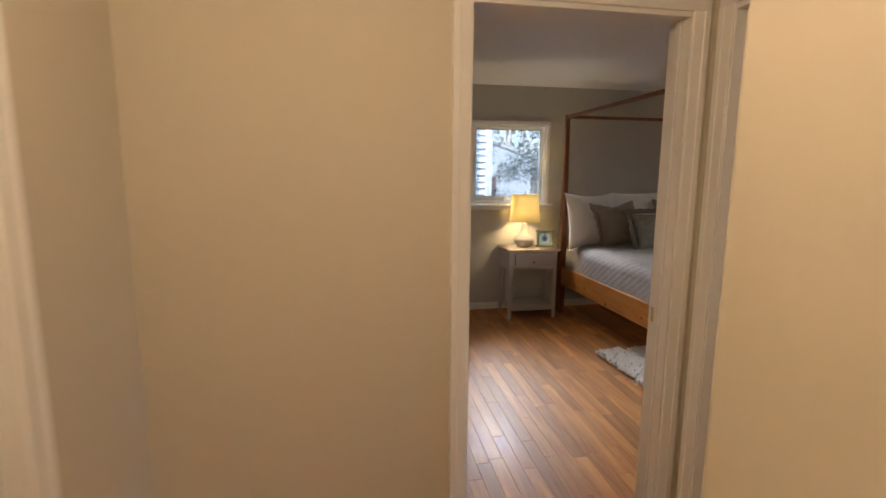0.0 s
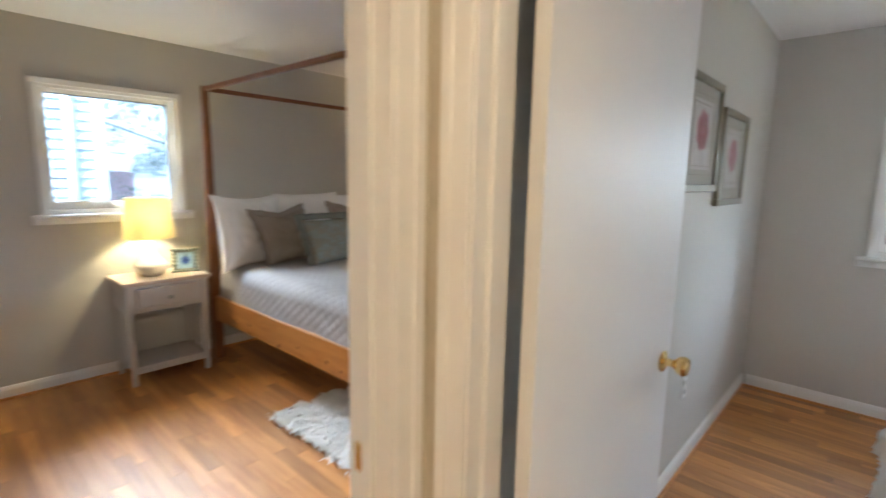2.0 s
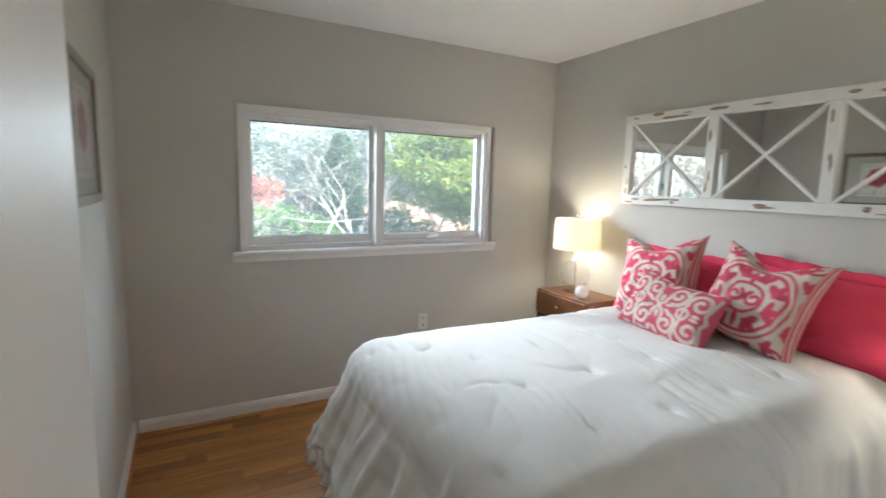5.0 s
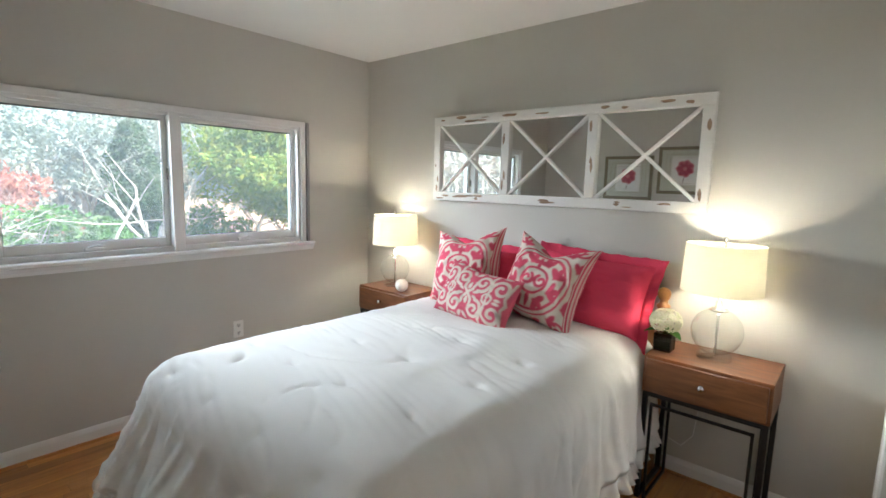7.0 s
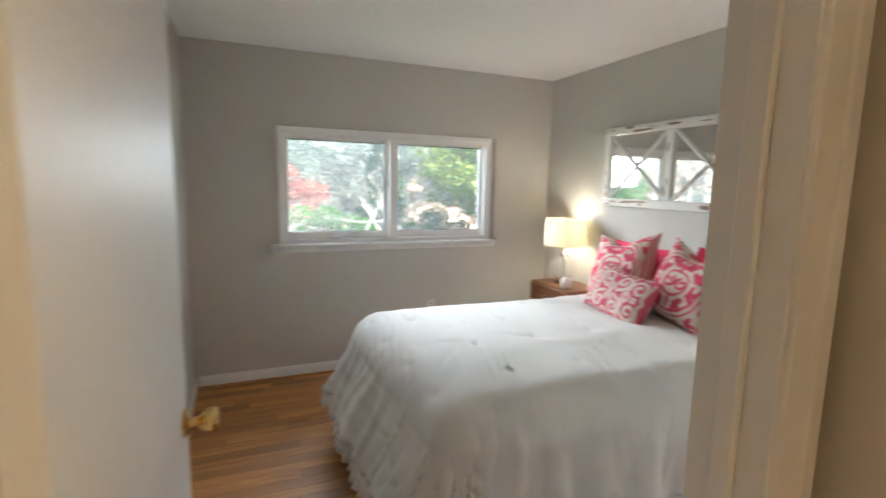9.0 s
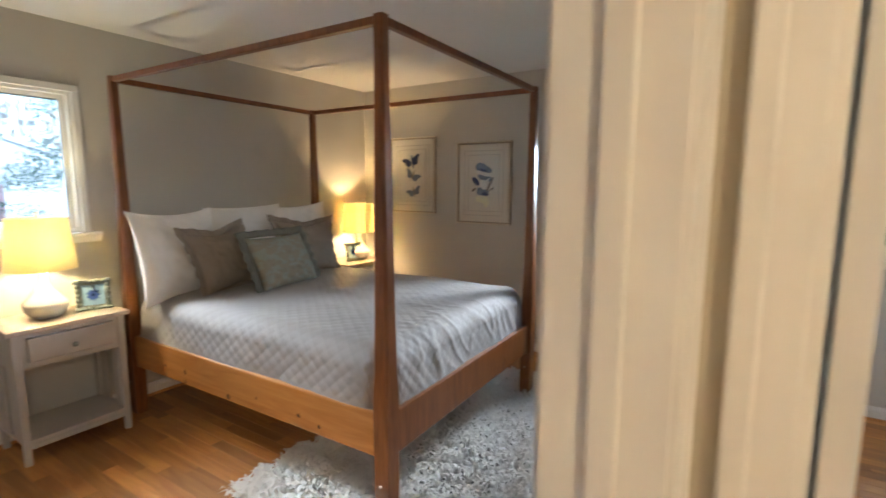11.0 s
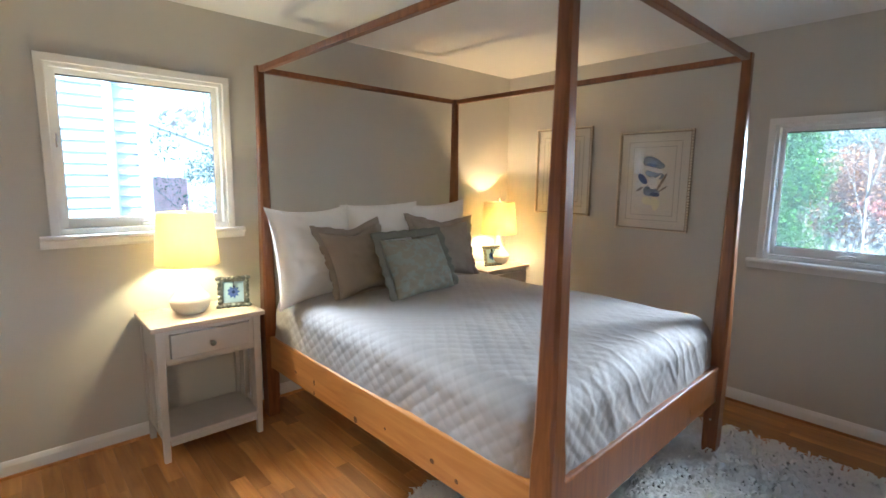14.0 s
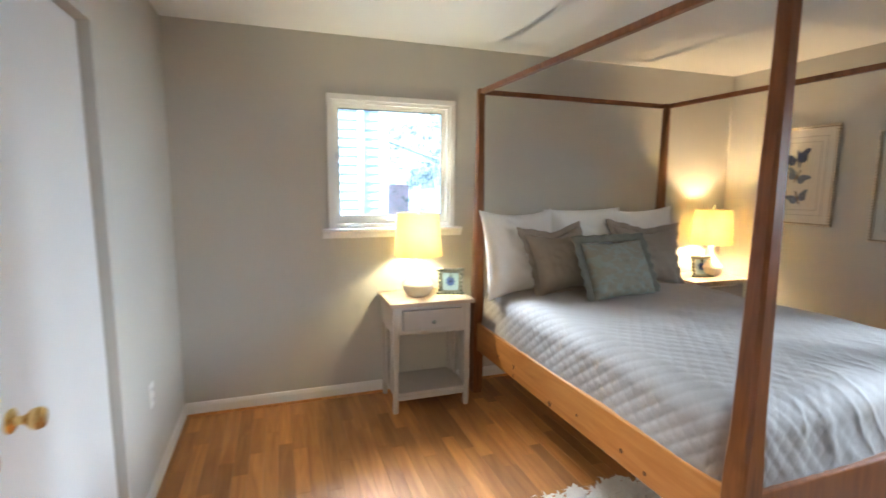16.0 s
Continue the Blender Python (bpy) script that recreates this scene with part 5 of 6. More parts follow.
cushion("pillow", "square cream cushion with a rose medallion print", PRINT, 0.52, 0.50, 0.21, lean(4.56, -0.14, T, 20, 184, -7) @ up(0.50), color=medallion_print, group="rose medallion cushions", seed=10, n=110, ear=0.18, chop=0.13)
cushion("pillow", "square cream cushion with a rose medallion print", PRINT, 0.52, 0.50, 0.21, lean(4.06, -0.08, T, 22, 172, 6) @ up(0.50), color=medallion_print, group="rose medallion cushions", seed=11, n=110, ear=0.18, chop=0.13)
cushion("pillow", "oblong rose cushion with cream damask scrolls", PRINT, 0.54, 0.31, 0.16, lean(4.34, 0.10, T, 26, 172, 5) @ up(0.31), color=scroll_print, seed=12, n=100, ear=0.08, chop=0.03)


# ---- nightstands, room B ----
def walnut_nightstand(x0, label):
    w, d, top = 0.51, 0.34, 0.722
    ns = thing("nightstand", label, "nightstand", Matrix.Translation((x0, -0.16, 0)) @ pose(0, 0, 0, 0, 0, 180) @ Matrix.Translation((-w, 0, 0)), group="walnut nightstands")
    bm = boxed(0, w, 0.008, d, 0.545, top, 0.003)
    part("case", bm, WALNUT, ns)
    drawer = part("drawer", boxed(0.014, w - 0.014, -0.008, 0.012, 0.558, top - 0.014, 0.003), WALNUT, ns)
    part("knob", lathe([(0, 0), (0.006, 0), (0.006, 0.012), (0.013, 0.018), (0.013, 0.024), (0, 0.028)], 14, m=Matrix.Translation((w / 2, -0.008, 0.64)) @ pose(0, 0, 0, 90, 0, 0)), CHROME, drawer, "small nickel knob", True)
    t = 0.022
    for x in (0.004, w - t - 0.004):
        bm = bmesh.new()
        for b in ((x, x + t, 0.012, 0.012 + t, 0, 0.545), (x, x + t, d - t - 0.004, d - 0.004, 0, 0.545), (x, x + t, 0.012 + t, d - t - 0.004, 0, t), (x, x + t, 0.012 + t, d - t - 0.004, 0.520, 0.545)):
            box(bm, *b, 0.002)
        part("side_frame", bm, BLACK_METAL, ns, "black square-tube side frame")
        s = 1 if x < w / 2 else -1
        xi = x + s * 0.036
        bm = bmesh.new()
        for b in ((xi, xi + 0.012, 0.016, 0.028, 0.0, 0.49), (xi, xi + 0.012, d - 0.022, d - 0.010, 0.0, 0.49), (xi, xi + 0.012, 0.028, d - 0.022, 0.0, 0.012)):
            box(bm, *b)
        part("inner_frame", bm, BLACK_METAL, ns)
    for y in (0.014, d - 0.026):
        part("stretcher", boxed(0.004 + t, w - t - 0.004, y, y + 0.014, 0.523, 0.543), BLACK_METAL, ns)
        part("stretcher", boxed(0.052, w - 0.052, y + 0.002, y + 0.012, 0.478, 0.490), BLACK_METAL, ns)
    return ns


walnut_nightstand(2.965, "walnut nightstand with one drawer on a black steel base")
walnut_nightstand(5.06, "walnut nightstand with one drawer in the corner by the window")
globe_lamp(3.222, -0.345, 0.722, LAMP_B)
globe_lamp(5.375, -0.345, 0.722, LAMP_B)
cord = thing("power_cord", "thin clear lamp cord hanging behind the walnut nightstand", "cord", Matrix.Translation((3.30, BY0 + 0.012, 0)))
part("wire", tube([(-0.02, 0.006, 0.715), (-0.015, 0.0, 0.50), (0.01, 0.0, 0.24), (0.06, 0.004, 0.17), (0.13, 0.002, 0.19), (0.17, 0.0, 0.27)], 0.0028, 6), PLATE, cord, "", True)
part("plug", boxed(0.155, 0.185, -0.010, 0.014, 0.265, 0.295, 0.004), PLATE, cord)

# decorative ball
ball = thing("decorative_ball", "white ceramic ball with small pierced dots on the nightstand", "ornament", Matrix.Translation((5.185, -0.235, 0.722 + 0.046)))
bm = bmesh.new()
bmesh.ops.create_uvsphere(bm, u_segments=28, v_segments=18, radius=0.047)
part("sphere", bm, CERAMIC, ball, "white ceramic sphere", True)
bm = bmesh.new()
for i in range(46):
    zz = 1 - 2 * (i + 0.5) / 46
    th = i * 2.399963
    r = math.sqrt(1 - zz * zz)
    nrm = Vector((r * math.cos(th), r * math.sin(th), zz))
    if zz > -0.85:
        lathe([(0, 0.0012), (0.0042, 0.0008), (0.0042, -0.002), (0, -0.002)], 6, bm, Matrix.Translation(nrm * 0.047) @ nrm.to_track_quat("Z", "Y").to_matrix().to_4x4())
part("dots", bm, STONE_CERAMIC, ball, "taupe dots")

# vase with a hydrangea
vase = thing("vase", "small dark glass vase with a cream hydrangea", "vase", Matrix.Translation((3.43, -0.30, 0.722)))
bm = bmesh.new()
box(bm, -0.04, 0.04, -0.04, 0.04, 0, 0.085, 0.004)
part("cube", bm, glassy("smoked_glass", (0.30, 0.30, 0.27)), vase, "smoked glass cube")
part("soil", boxed(-0.034, 0.034, -0.034, 0.034, 0.006, 0.05), material("dark_moss", (0.03, 0.04, 0.02), 0.9, vary=0.4, scale=60), vase)
bm = bmesh.new()
rr = random.Random(4)
for i in range(190):
    zz = rr.uniform(-0.6, 1)
    th = rr.uniform(0, 2 * math.pi)
    r = math.sqrt(1 - zz * zz)
    nrm = Vector((r * math.cos(th), r * math.sin(th), zz))
    c = Vector((0, 0.005, 0.145)) + Vector((nrm.x * 0.070, nrm.y * 0.070, nrm.z * 0.056))
    q = nrm.to_track_quat("Z", "Y").to_matrix().to_4x4()
    for j in range(4):
        aa = radians(90 * j + rr.uniform(-15, 15))
        p = [Vector((0, 0, 0)), Vector((0.012 * math.cos(aa - 0.5), 0.012 * math.sin(aa - 0.5), 0.003)), Vector((0.017 * math.cos(aa), 0.017 * math.sin(aa), 0.0)), Vector((0.012 * math.cos(aa + 0.5), 0.012 * math.sin(aa + 0.5), 0.003))]
        bm.faces.new([bm.verts.new(c + (q @ x)) for x in p])
part("flower_head", bm, leafy("hydrangea_petals", [(0.74, 0.75, 0.56), (0.82, 0.80, 0.68), (0.66, 0.71, 0.46)]), vase, "cream-green hydrangea head")
for t in (20, 150, 265):
    pts = np.array([[(s * 0.10 * math.cos(radians(t)) - w * (1 - abs(2 * s - 1) ** 1.6) * 0.028 * math.sin(radians(t)), s * 0.10 * math.sin(radians(t)) + w * (1 - abs(2 * s - 1) ** 1.6) * 0.028 * math.cos(radians(t)), 0.09 + 0.055 * s - 0.07 * s * s) for w in (-1, -0.5, 0, 0.5, 1)] for s in np.linspace(0, 1, 9)])
    grid_mesh("leaf", pts, leafy("hydrangea_leaf", [(0.05, 0.12, 0.03), (0.08, 0.17, 0.05)]), vase, None, "green leaf")

# ---- mirror in three panes ----
GX0, GX1, GZ0, GZ1 = 3.345, 5.135, 1.372, 1.950
DISTRESS = material("distressed_white_paint", (0.74, 0.72, 0.67), 0.6, vary=0.07, scale=12, bump=0.2, bump_scale=40)
BARE = wood("bare_worn_wood", (0.22, 0.13, 0.08), (0.42, 0.30, 0.20), 0.7, (3, 3, 12))
mirror = thing("wall_mirror", "distressed white wooden wall mirror of three crossed panes", "mirror", Matrix.Translation((GX0, BY0, GZ0)))
W, Hh = GX1 - GX0, GZ1 - GZ0
f = 0.058
for nm, b in (("rail", (0, W, 0.002, 0.035, Hh - f, Hh)), ("rail", (0, W, 0.002, 0.035, 0, f))):
    part(nm, boxed(*b, 0.005), DISTRESS, mirror)
pane_w = (W - 4 * f) / 3
for i in range(4):
    x = i * (pane_w + f)
    part("stile", boxed(x, x + f, 0.002, 0.033, f, Hh - f, 0.004), DISTRESS, mirror)
for i in range(3):
    x0 = f + i * (pane_w + f)
    x1, z0, z1 = x0 + pane_w, f, Hh - f
    part("mirror_pane", boxed(x0, x1, 0.002, 0.010, z0, z1), MIRROR, mirror, "silvered mirror pane")
    for a, b in (((x0, 0.018, z0), (x1, 0.018, z1)), ((x0, 0.0155, z1), (x1, 0.0155, z0))):
        part("cross_bar", bar(bmesh.new(), a, b, 0.014, 0.020, (0, 1, 0)), DISTRESS, mirror)
rr = random.Random(8)


def worn_patch(cx, cz, lx, lz, y):
    n = 12
    bm = bmesh.new()
    bm.faces.new([bm.verts.new((cx + lx * math.cos(2 * math.pi * k / n) * rr.uniform(0.7, 1.15), y, cz + lz * math.sin(2 * math.pi * k / n) * rr.uniform(0.6, 1.2))) for k in range(n)])
    part("worn_patch", bm, BARE, mirror)


for i in range(26):
    worn_patch(rr.uniform(0.06, W - 0.06), rr.choice((f * rr.uniform(0.25, 0.75), Hh - f * rr.uniform(0.25, 0.75))), rr.uniform(0.015, 0.06), rr.uniform(0.004, 0.011), 0.0356)
for i in range(4):
    for j in range(3):
        worn_patch(i * (pane_w + f) + f * rr.uniform(0.3, 0.7), rr.uniform(f * 1.2, Hh - f * 1.2), rr.uniform(0.005, 0.011), rr.uniform(0.012, 0.045), 0.0336)

# ---- hall ceiling light ----
light = thing("ceiling_light", "porcelain ceiling lampholder with a bare bulb in the hall", "ceiling light", Matrix.Translation((1.20, 1.0, H)))
part("pan", lathe([(0, 0), (0.17, 0), (0.17, -0.02), (0.155, -0.028), (0, -0.028)], 32), CHROME, light, "", True)
part("socket", lathe([(0, -0.028), (0.03, -0.028), (0.026, -0.06), (0, -0.06)], 24), CERAMIC, light, "white porcelain socket", True)
bulb(Matrix.Translation((0, 0, -0.11)), HALL_POWER, (1.0, 0.76, 0.48), light).data.shadow_soft_size = 0.12


# ---- outdoors ----
GROUND = -1.3
BARK = material("grey_bark", (0.16, 0.14, 0.12), 0.9, vary=0.3, scale=8, bump=0.4, bump_scale=30)
PALE_BARK = material("pale_grey_bark", (0.29, 0.275, 0.25), 0.9, vary=0.2, scale=8, bump=0.3, bump_scale=30)
GRASS = material("leaf_strewn_grass", (0.10, 0.10, 0.045), 0.95, vary=0.5, scale=0.8)
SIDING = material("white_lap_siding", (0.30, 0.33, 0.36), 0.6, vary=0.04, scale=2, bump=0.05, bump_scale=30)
# Red lightened towards pink, so the haze is in the fence's colour
HAZY_RED = material("haze_paled_red_paint", (0.60, 0.27, 0.25), 0.85, vary=0.2, scale=6)
SHINGLE = material("grey_roof_shingle", (0.30, 0.30, 0.31), 0.9, vary=0.25, scale=5, bump=0.3, bump_scale=20)
DARK_PANE = material("dark_far_window", (0.04, 0.05, 0.06), 0.1)
LEAF_GREEN = leafy("maple_leaves", [(0.06, 0.115, 0.03), (0.14, 0.20, 0.05), (0.25, 0.25, 0.06), (0.08, 0.14, 0.04), (0.18, 0.22, 0.06)])
LEAF_DEEP = leafy("cypress_foliage", [(0.03, 0.09, 0.02), (0.06, 0.15, 0.03), (0.09, 0.18, 0.045)])
LEAF_FIR = leafy("fir_needles", [(0.035, 0.07, 0.035), (0.06, 0.10, 0.05), (0.09, 0.12, 0.07)])
LEAF_RED = leafy("red_autumn_leaves", [(0.32, 0.11, 0.08), (0.36, 0.15, 0.11), (0.28, 0.10, 0.08)])
# autumn leaf colours greyed, the haze of distance painted in
LEAF_HAZE = leafy("hazed_autumn_woods", [(0.26, 0.17, 0.12), (0.20, 0.21, 0.19), (0.29, 0.24, 0.20), (0.17, 0.19, 0.16)])
LEAF_RUST = leafy("russet_leaves", [(0.22, 0.09, 0.04), (0.28, 0.14, 0.07), (0.16, 0.10, 0.06)])
# greens paled towards blue-grey, distance haze put into the leaf colour
LEAF_BLUE = leafy("hazed_green_leaves", [(0.20, 0.26, 0.25), (0.25, 0.29, 0.25), (0.27, 0.27, 0.20)])

ground = np.array([[(x, y, GROUND + 0.25 * noise.noise(Vector((x * 0.06, y * 0.06, 0))) * min(1, max(0, (math.hypot(x - 3, y - 2) - 8) / 20)) - 0.04 * max(0, math.hypot(x - 3, y - 2) - 10)) for x in np.linspace(-14, 20, 50) ** 3 / 120 + np.linspace(-14, 20, 50)] for y in np.linspace(-17, 17, 50) ** 3 / 120 + np.linspace(-17, 17, 50)])
tagged(grid_mesh("ground", ground, GRASS), "lawn strewn with fallen leaves", "ground", kind="structure")


def leaf_cloud(centres, radii, count, size, seed, flatness=0.6):
    """Small folded leaves scattered through clumps, as vertices and faces."""
    r = np.random.default_rng(seed)
    c = np.asarray(centres)
    pick = r.integers(0, len(c), count)
    dirs = r.normal(size=(count, 3))
    dirs /= np.linalg.norm(dirs, axis=1)[:, None]
    pos = c[pick] + dirs * (np.asarray(radii)[pick] * r.uniform(0.25, 1, count) ** 0.5)[:, None] * np.array([1, 1, flatness])
    a = r.normal(size=(count, 3))
    a /= np.linalg.norm(a, axis=1)[:, None]
    b = np.cross(a, r.normal(size=(count, 3)))
    b /= np.linalg.norm(b, axis=1)[:, None]
    s = (size * r.uniform(0.6, 1.3, count))[:, None]
    verts = np.stack([pos - a * s, pos + b * s * 0.55, pos + a * s, pos - b * s * 0.55], 1).reshape(-1, 3)
    return verts, np.arange(count * 4).reshape(-1, 4)


def branches(rnd, base, height, spread, depth, radius, droop=0.0, lean_to=(0, 0, 1)):
    """Tapered limbs grown by repeated forking; returns the bars and the twig ends."""
    bars, tips = [], []

    def grow(p, d, length, r, level):
        pts, rad = [p], [r]
        for i in range(4):
            d = (d + Vector((rnd.uniform(-1, 1), rnd.uniform(-1, 1), rnd.uniform(-0.6, 0.8) - droop)) * 0.20).normalized()
            p = p + d * length / 4
            pts.append(p)
            rad.append(r * (1 - 0.13 * (i + 1)))
        bars.append((pts, rad))
        if level == 0:
            tips.append(p)
            return
        for k in range(rnd.choice((2, 3, 3)) if level < depth else 5):
            out = Vector((rnd.uniform(-1, 1), rnd.uniform(-1, 1), rnd.uniform(-0.25, 0.7))).normalized()
            start = pts[rnd.randint(2, 4)]
            grow(start, (d * (1 - spread) + out * spread).normalized(), length * rnd.uniform(0.6, 0.85), rad[-1] * 0.72, level - 1)
    grow(Vector(base), Vector(lean_to).normalized(), height * 0.42, radius, depth)
    return bars, tips


def tree(label, x, y, height, spread, depth, radius, bark, leaf=None, count=0, size=0.06, clump=0.5, seed=1, lean_to=(0, 0, 1)):
    rnd = random.Random(seed)
    t = thing("tree", label, "tree", Matrix.Translation((x, y, GROUND)))
    bars, tips = branches(rnd, (0, 0, -0.3), height, spread, depth, radius, lean_to=lean_to)
    bm = bmesh.new()
    for pts, rad in bars:
        tube(pts, rad, 5, bm)
    part("trunk", bm, bark, t, "", True)
    if leaf:
        v, f = leaf_cloud([p.to_tuple() for p in tips], [clump] * len(tips), count, size, seed)
        me = bpy.data.meshes.new("crown")
        me.from_pydata(v.tolist(), [], f.tolist())
        me.materials.append(leaf)
        ob = new("crown", me)
        ob.parent = t
    return t


def column_tree(label, x, y, height, width, leaf, count, size, seed):
    t = thing("tree", label, "tree", Matrix.Translation((x, y, GROUND)))
    part("trunk", tube([(0, 0, -0.3), (0.02, 0, height * 0.5), (0, 0.02, height * 0.96)], [0.12, 0.08, 0.02], 7), BARK, t, "", True)
    r = random.Random(seed)
    cs, rs = [], []
    for i in range(140):
        z = height * (0.04 + 0.94 * i / 140)
        w = width * (1 - (z / height) ** 1.7) * 0.8 + 0.05
        a = r.uniform(0, 6.28)
        q = w * r.uniform(0.4, 1)
        cs.append((q * math.cos(a), q * math.sin(a), z))
        rs.append(0.24 + 0.25 * w * r.random())
    v, f = leaf_cloud(cs, rs, count, size, seed, 1.2)
    me = bpy.data.meshes.new("crown")
    me.from_pydata(v.tolist(), [], f.tolist())
    me.materials.append(leaf)
    new("crown", me).parent = t
    return t


tree("bare pale-barked tree with many crooked branches outside the window", 10.2, 1.75, 4.9, 0.74, 6, 0.11, PALE_BARK, seed=3, lean_to=(0, -0.42, 1))
tree("bare pale-barked tree beyond the window", 12.6, -1.1, 5.2, 0.66, 5, 0.11, PALE_BARK, seed=11)
tree("green maple with dense leaves by the window", 11.4, -3.75, 4.9, 0.55, 4, 0.10, BARK, LEAF_GREEN, 30000, 0.05, 0.5, seed=5)
tree("young green maple beside it", 13.6, -5.6, 5.2, 0.6, 4, 0.10, BARK, LEAF_GREEN, 22000, 0.055, 0.6, seed=6)
column_tree("dark green conifer beyond the bare branches", 16.5, -1.85, 4.0, 1.2, LEAF_FIR, 20000, 0.05, 23)
tree("bare pale-barked tree with drooping twigs", 11.2, 0.35, 4.3, 0.82, 6, 0.08, PALE_BARK, seed=31, lean_to=(0, 0.12, 1))
tree("small tree with red autumn leaves", 15.5, 1.55, 3.6, 0.55, 4, 0.08, BARK, LEAF_RED, 5000, 0.07, 0.4, seed=8)
column_tree("tall green cypress outside the window", 11.0, 4.85, 6.5, 0.85, LEAF_DEEP, 70000, 0.024, 9)
tree("bare tree at the edge of the woods", 15.0, 4.15, 9.0, 0.42, 5, 0.038, BARK, seed=14)
tree("rusty-leaved tree at the edge of the woods", 17.5, 4.7, 4.2, 0.6, 4, 0.07, BARK, LEAF_RUST, 12000, 0.045, 0.5, seed=15)
tree("bare tree at the edge of the woods", 18.5, 3.6, 9.0, 0.45, 5, 0.06, BARK, seed=16)
tree("thin dark-leaved tree beyond the neighbour's house", 6.35, 13.6, 6.6, 0.62, 5, 0.10, BARK, LEAF_FIR, 30000, 0.032, 0.42, seed=17)
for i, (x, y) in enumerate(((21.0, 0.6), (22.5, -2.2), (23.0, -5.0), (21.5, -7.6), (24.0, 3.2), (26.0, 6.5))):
    tree("evergreen in the tree line, greyed as by haze", x, y, 5.6 + 0.5 * (i % 3), 0.6, 4, 0.12, BARK, LEAF_BLUE, 16000, 0.065, 0.8, seed=60 + i)
for i, (x, y) in enumerate(((14.2, -2.6), (14.8, -0.4), (14.0, 0.6), (13.6, -5.4))):
    b = thing("shrub", "dark green shrub on the lawn", "shrub", Matrix.Translation((x, y, GROUND)), group="shrubs on the lawn")
    r = random.Random(i)
    bm = bmesh.new()
    tips = []
    for k in range(12):
        a = r.uniform(0, 6.28)
        end = Vector((math.cos(a) * r.uniform(0.2, 0.8), math.sin(a) * r.uniform(0.2, 0.8), r.uniform(0.8, 2.0)))
        tube([(0, 0, -0.2), end * 0.5 + Vector((0, 0, 0.1)), end], [0.03, 0.02, 0.008], 5, bm)
        tips.append(end.to_tuple())
    part("stems", bm, BARK, b)
    v, f = leaf_cloud(tips, [0.45] * 12, 3500, 0.06, i + 40)
    me = bpy.data.meshes.new("crown")
    me.from_pydata(v.tolist(), [], f.tolist())
    me.materials.append(LEAF_DEEP)
    new("crown", me).parent = b

# far woods, nobody could count them
r = random.Random(77)
bm = bmesh.new()
cs = []
for i in range(150):
    a = radians(r.uniform(-42, 78))
    dist = r.uniform(26, 60)
    x, y = 3 + dist * math.cos(a), 2 + dist * math.sin(a)
    h = r.uniform(7, 14)
    tube([(x, y, -4), (x + r.uniform(-0.4, 0.4), y + r.uniform(-0.4, 0.4), h * 0.5 - 2), (x + r.uniform(-0.8, 0.8), y + r.uniform(-0.8, 0.8), h - 2)], [0.16, 0.11, 0.03], 5, bm)
    for k in range(7):
        z = r.uniform(1, h - 3)
        e = (x + r.uniform(-2, 2), y + r.uniform(-2, 2), z + r.uniform(0.3, 2.0))
        tube([(x, y, z), e], [0.05, 0.012], 4, bm)
    cs.append((x, y, r.uniform(-2, 3.6)))
tagged(finish("far_woods", bm, PALE_BARK), "pale bare woods in the distance", "woods", kind="stuff")
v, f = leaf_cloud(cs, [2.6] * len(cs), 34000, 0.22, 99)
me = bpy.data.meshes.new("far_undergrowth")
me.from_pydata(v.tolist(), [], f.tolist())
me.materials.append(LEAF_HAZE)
tagged(new("far_undergrowth", me), "undergrowth in the distant woods, in hazed autumn colours", "woods", kind="stuff")


# neighbouring houses
def gable_house(label, x0, x1, y0, y1, eave, ridge, wall_mat, windows=(), turn=0):
    mid = Matrix.Translation(((x0 + x1) / 2, (y0 + y1) / 2, 0))
    hs = thing("house", label, "house", mid @ pose(0, 0, 0, 0, 0, turn) @ mid.inverted())
    part("wall", boxed(x0, x1, y0, y1, GROUND - 2, eave), wall_mat, hs)
    ym = (y0 + y1) / 2
    bm = bmesh.new()
    for a, b in ((y0 - 0.4, ym), (y1 + 0.4, ym)):
        z = eave - 0.15
        q = [(x0 - 0.06, a, z), (x1 + 0.06, a, z), (x1 + 0.06, b, ridge), (x0 - 0.06, b, ridge)]
        lo = [bm.verts.new(p) for p in q]
        hi = [bm.verts.new((p[0], p[1], p[2] + 0.14)) for p in q]
        bm.faces.new(lo)
        bm.faces.new(hi)
        for k in range(4):
            bm.faces.new((lo[k], lo[(k + 1) % 4], hi[(k + 1) % 4], hi[k]))
    part("roof", bm, SHINGLE, hs, "grey shingle roof")
    for x in (x0 + 0.01, x1 - 0.01):
        bm = bmesh.new()
        bm.faces.new([bm.verts.new(p) for p in ((x, y0, eave), (x, y1, eave), (x, ym, ridge))])
        part("gable", bm, wall_mat, hs)
    for wx0, wx1, wy, wz0, wz1 in windows:
        win = part("window", boxed(wx0 - 0.08, wx1 + 0.08, wy - 0.05, wy + 0.02, wz0 - 0.08, wz1 + 0.08), TRIM, hs)
        part("pane", boxed(wx0, wx1, wy - 0.06, wy - 0.03, wz0, wz1), DARK_PANE, win)
    return hs


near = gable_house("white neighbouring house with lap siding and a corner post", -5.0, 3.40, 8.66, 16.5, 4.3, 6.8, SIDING)
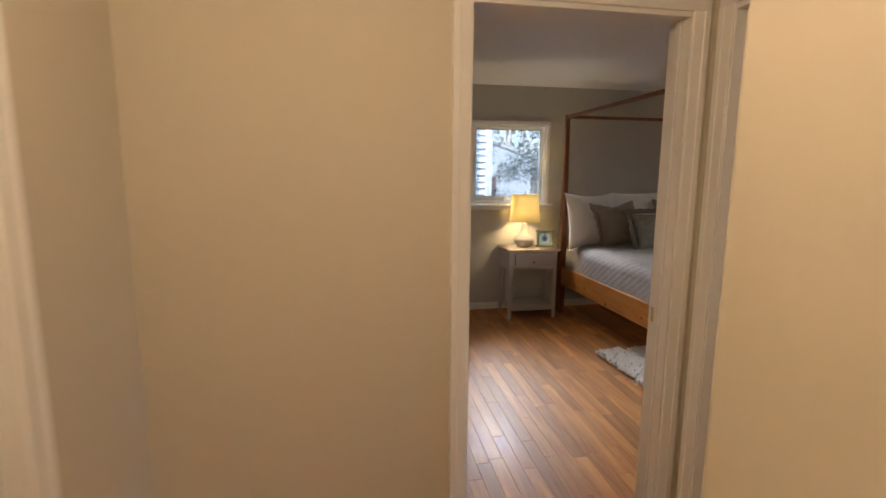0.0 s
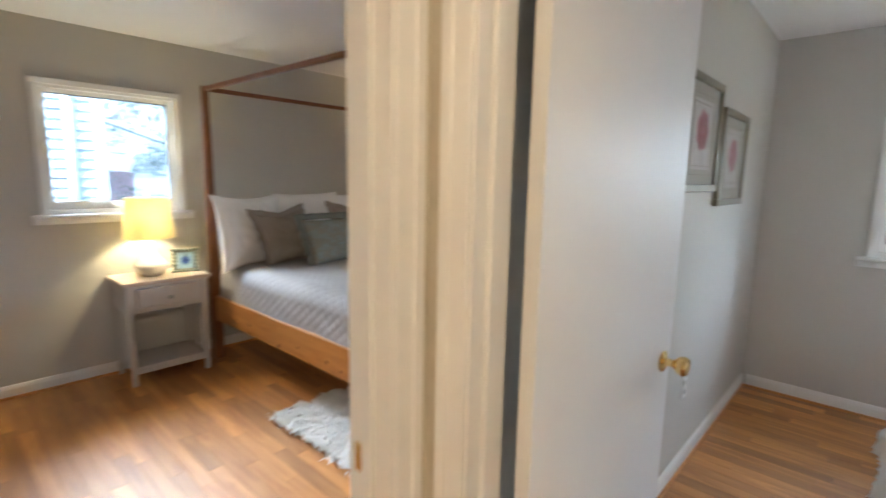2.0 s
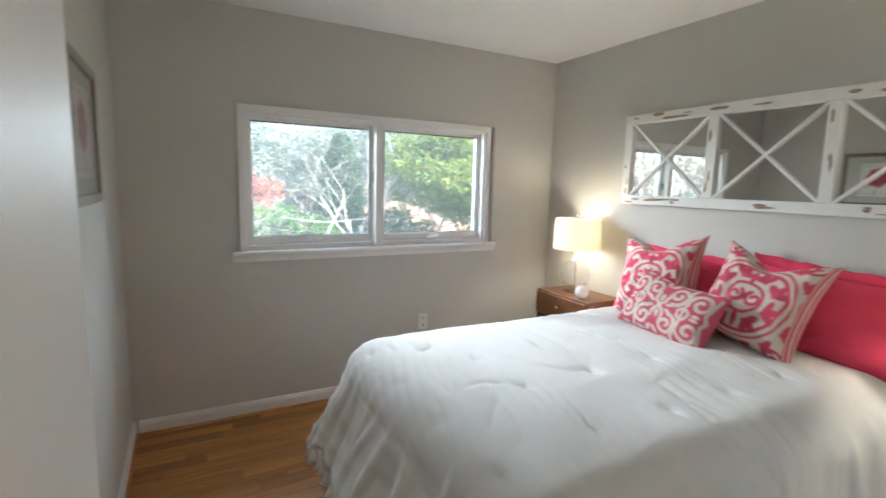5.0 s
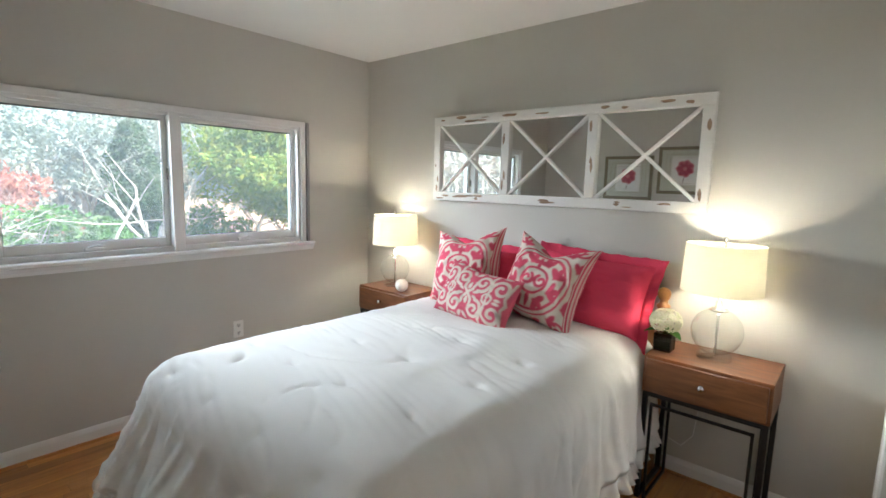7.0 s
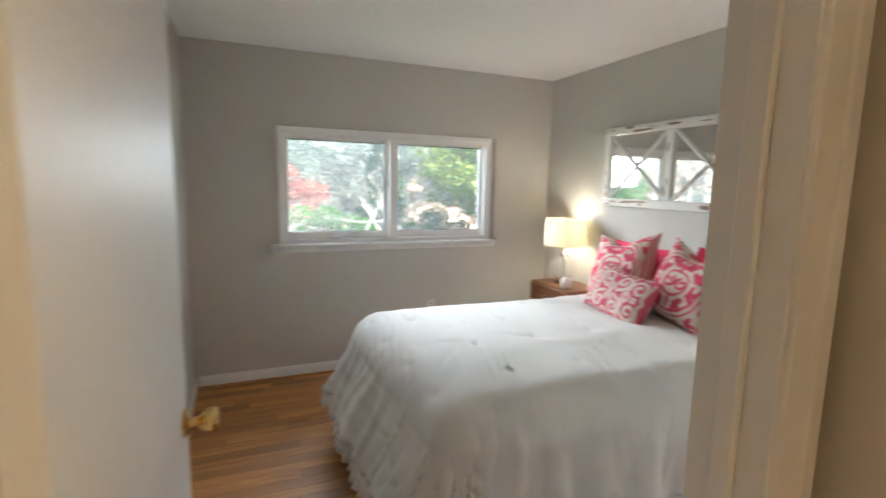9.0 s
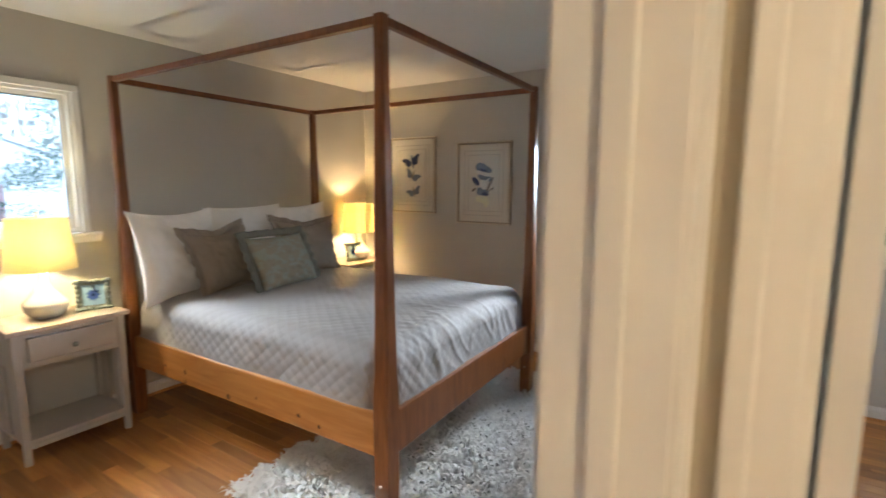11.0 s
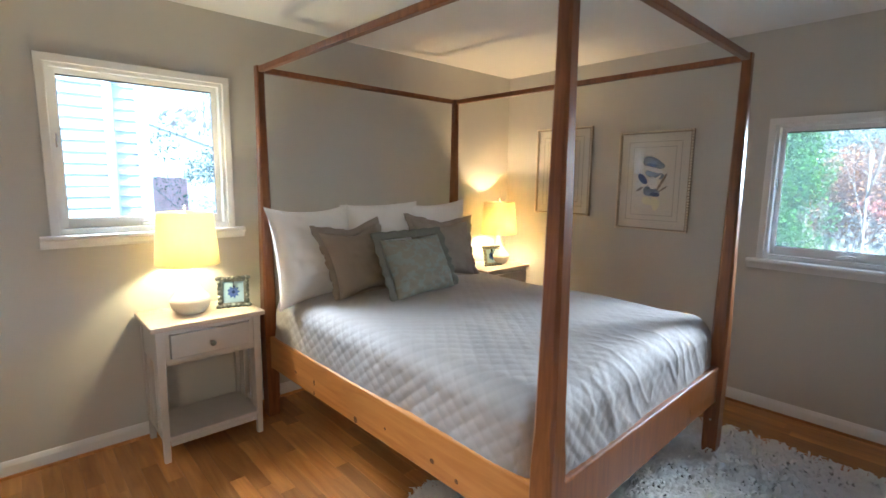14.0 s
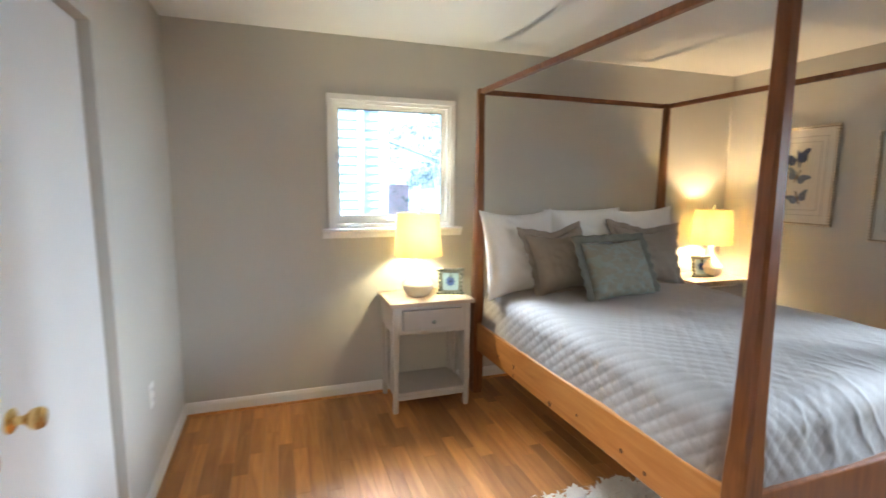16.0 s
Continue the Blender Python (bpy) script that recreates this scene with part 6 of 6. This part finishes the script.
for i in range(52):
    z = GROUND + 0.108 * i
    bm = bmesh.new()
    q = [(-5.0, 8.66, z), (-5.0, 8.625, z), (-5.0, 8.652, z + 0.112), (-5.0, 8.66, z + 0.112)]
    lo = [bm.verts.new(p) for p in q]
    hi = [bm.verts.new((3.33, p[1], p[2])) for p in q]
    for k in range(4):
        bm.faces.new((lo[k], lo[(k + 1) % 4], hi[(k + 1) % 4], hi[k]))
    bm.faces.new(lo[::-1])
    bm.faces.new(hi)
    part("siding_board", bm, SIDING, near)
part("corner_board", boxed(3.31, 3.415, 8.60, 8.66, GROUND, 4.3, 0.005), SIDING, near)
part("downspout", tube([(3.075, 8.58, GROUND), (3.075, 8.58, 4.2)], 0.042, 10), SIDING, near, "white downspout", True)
gable_house("pale house across the gardens", 2.2, 8.2, 22.5, 31.5, 2.4, 3.9, SIDING, turn=90)
fence = thing("fence", "red board fence behind the houses, paled as by haze", "fence", Matrix.Translation((3.6, 17.0, 0)))
for i in range(16):
    part("board", boxed(0.145 * i, 0.145 * i + 0.138, 0, 0.02, GROUND - 0.6, 1.45 + 0.012 * (i * 7 % 3)), HAZY_RED, fence)
for x in (0.1, 1.1, 2.1):
    part("post", boxed(x, x + 0.09, 0.02, 0.11, GROUND - 0.8, 1.40), HAZY_RED, fence)
for z in (-0.6, 1.1):
    part("rail", boxed(0, 2.3, 0.02, 0.06, z, z + 0.09), HAZY_RED, fence)
gable_house("grey-roofed brick house beyond the trees", 26.0, 34.0, -16.0, -4.5, 1.4, 3.6, material("pale_brick_house", (0.40, 0.28, 0.22), 0.9, vary=0.2, scale=3))


# ---- oak strip floors, laid along y ----
STRIP, TH = 0.076, 0.012
LENGTHS = (0.42, 0.58, 0.74, 0.90, 1.06)


def strip_mesh(length):
    bm = bmesh.new()
    g, c = 0.0004, 0.0009
    x0, x1, y0, y1 = g, STRIP - g, g, length - g
    lo = [bm.verts.new(p) for p in ((x0, y0, -TH), (x1, y0, -TH), (x1, y1, -TH), (x0, y1, -TH))]
    mid = [bm.verts.new(p) for p in ((x0, y0, -c), (x1, y0, -c), (x1, y1, -c), (x0, y1, -c))]
    hi = [bm.verts.new(p) for p in ((x0 + c, y0 + c, 0), (x1 - c, y0 + c, 0), (x1 - c, y1 - c, 0), (x0 + c, y1 - c, 0))]
    for a, b in ((lo, mid), (mid, hi)):
        for k in range(4):
            bm.faces.new((a[k], a[(k + 1) % 4], b[(k + 1) % 4], b[k]))
    bm.faces.new(hi)
    me = bpy.data.meshes.new("floorboard")
    bm.to_mesh(me)
    bm.free()
    me.materials.append(OAK)
    return me


strips = [strip_mesh(l) for l in LENGTHS]


def strip_floor(name, label, x0, x1, y0, y1, near, seed):
    """Strips over a rectangle; those inside the stretch near = (x0, x1, y0, y1) are single parts, the rest is joined."""
    floor = tagged(new(name), label, "floor", kind="structure")
    rnd = random.Random(seed)
    verts, faces = [], []
    made = 0
    n = int(math.ceil((x1 - x0) / STRIP))
    for i in range(n):
        x = x0 + i * STRIP
        y = y0 - rnd.uniform(0, 0.5)
        while y < y1:
            k = rnd.randrange(len(LENGTHS))
            a, b = max(y, y0), min(y + LENGTHS[k], y1)
            whole = a == y and b == y + LENGTHS[k] and x + STRIP <= x1
            if whole and made < 300 and near[0] <= x <= near[1] and near[2] <= (a + b) / 2 <= near[3]:
                ob = new("floorboard", strips[k])
                ob.location = (x, y, 0)
                ob.parent = floor
                made += 1
            elif b - a > 0.004:
                g, c = 0.0004, 0.0009
                xa, xb = x + g, min(x + STRIP, x1) - g
                if xb - xa > 0.003:
                    s = len(verts)
                    verts += [(xa, a + g, -TH), (xb, a + g, -TH), (xb, b - g, -TH), (xa, b - g, -TH), (xa, a + g, -c), (xb, a + g, -c), (xb, b - g, -c), (xa, b - g, -c),
                              (xa + c, a + g + c, 0), (xb - c, a + g + c, 0), (xb - c, b - g - c, 0), (xa + c, b - g - c, 0)]
                    for u in (0, 4):
                        faces += [(s + u + q, s + u + (q + 1) % 4, s + u + 4 + (q + 1) % 4, s + u + 4 + q) for q in range(4)]
                    faces.append((s + 8, s + 9, s + 10, s + 11))
            y += LENGTHS[k]
    me = bpy.data.meshes.new("floorboards_joined")
    me.from_pydata(verts, [], faces)
    me.materials.append(OAK)
    rest = new("floorboards_joined", me)
    rest.parent = floor
    tagged(rest, "oak strips along the edges", kind="stuff")
    return floor


strip_floor("floor_1", "honey-red oak strip floor of the canopy-bed room", AX0 - 0.12, AX1, HY1 + 0.075, AY1, (1.5, 3.6, 2.5, 5.9), 21)
strip_floor("floor_2", "honey-red oak strip floor of the pink-bed room", 2.56, BX1, BY0, 2.482, (2.6, 5.9, 1.2, 2.5), 22)
strip_floor("floor_3", "honey-red oak strip floor of the hall", HX0 - 0.12, 2.558, HY0, HY1 + 0.073, (0.5, 2.5, 1.3, 2.4), 23)
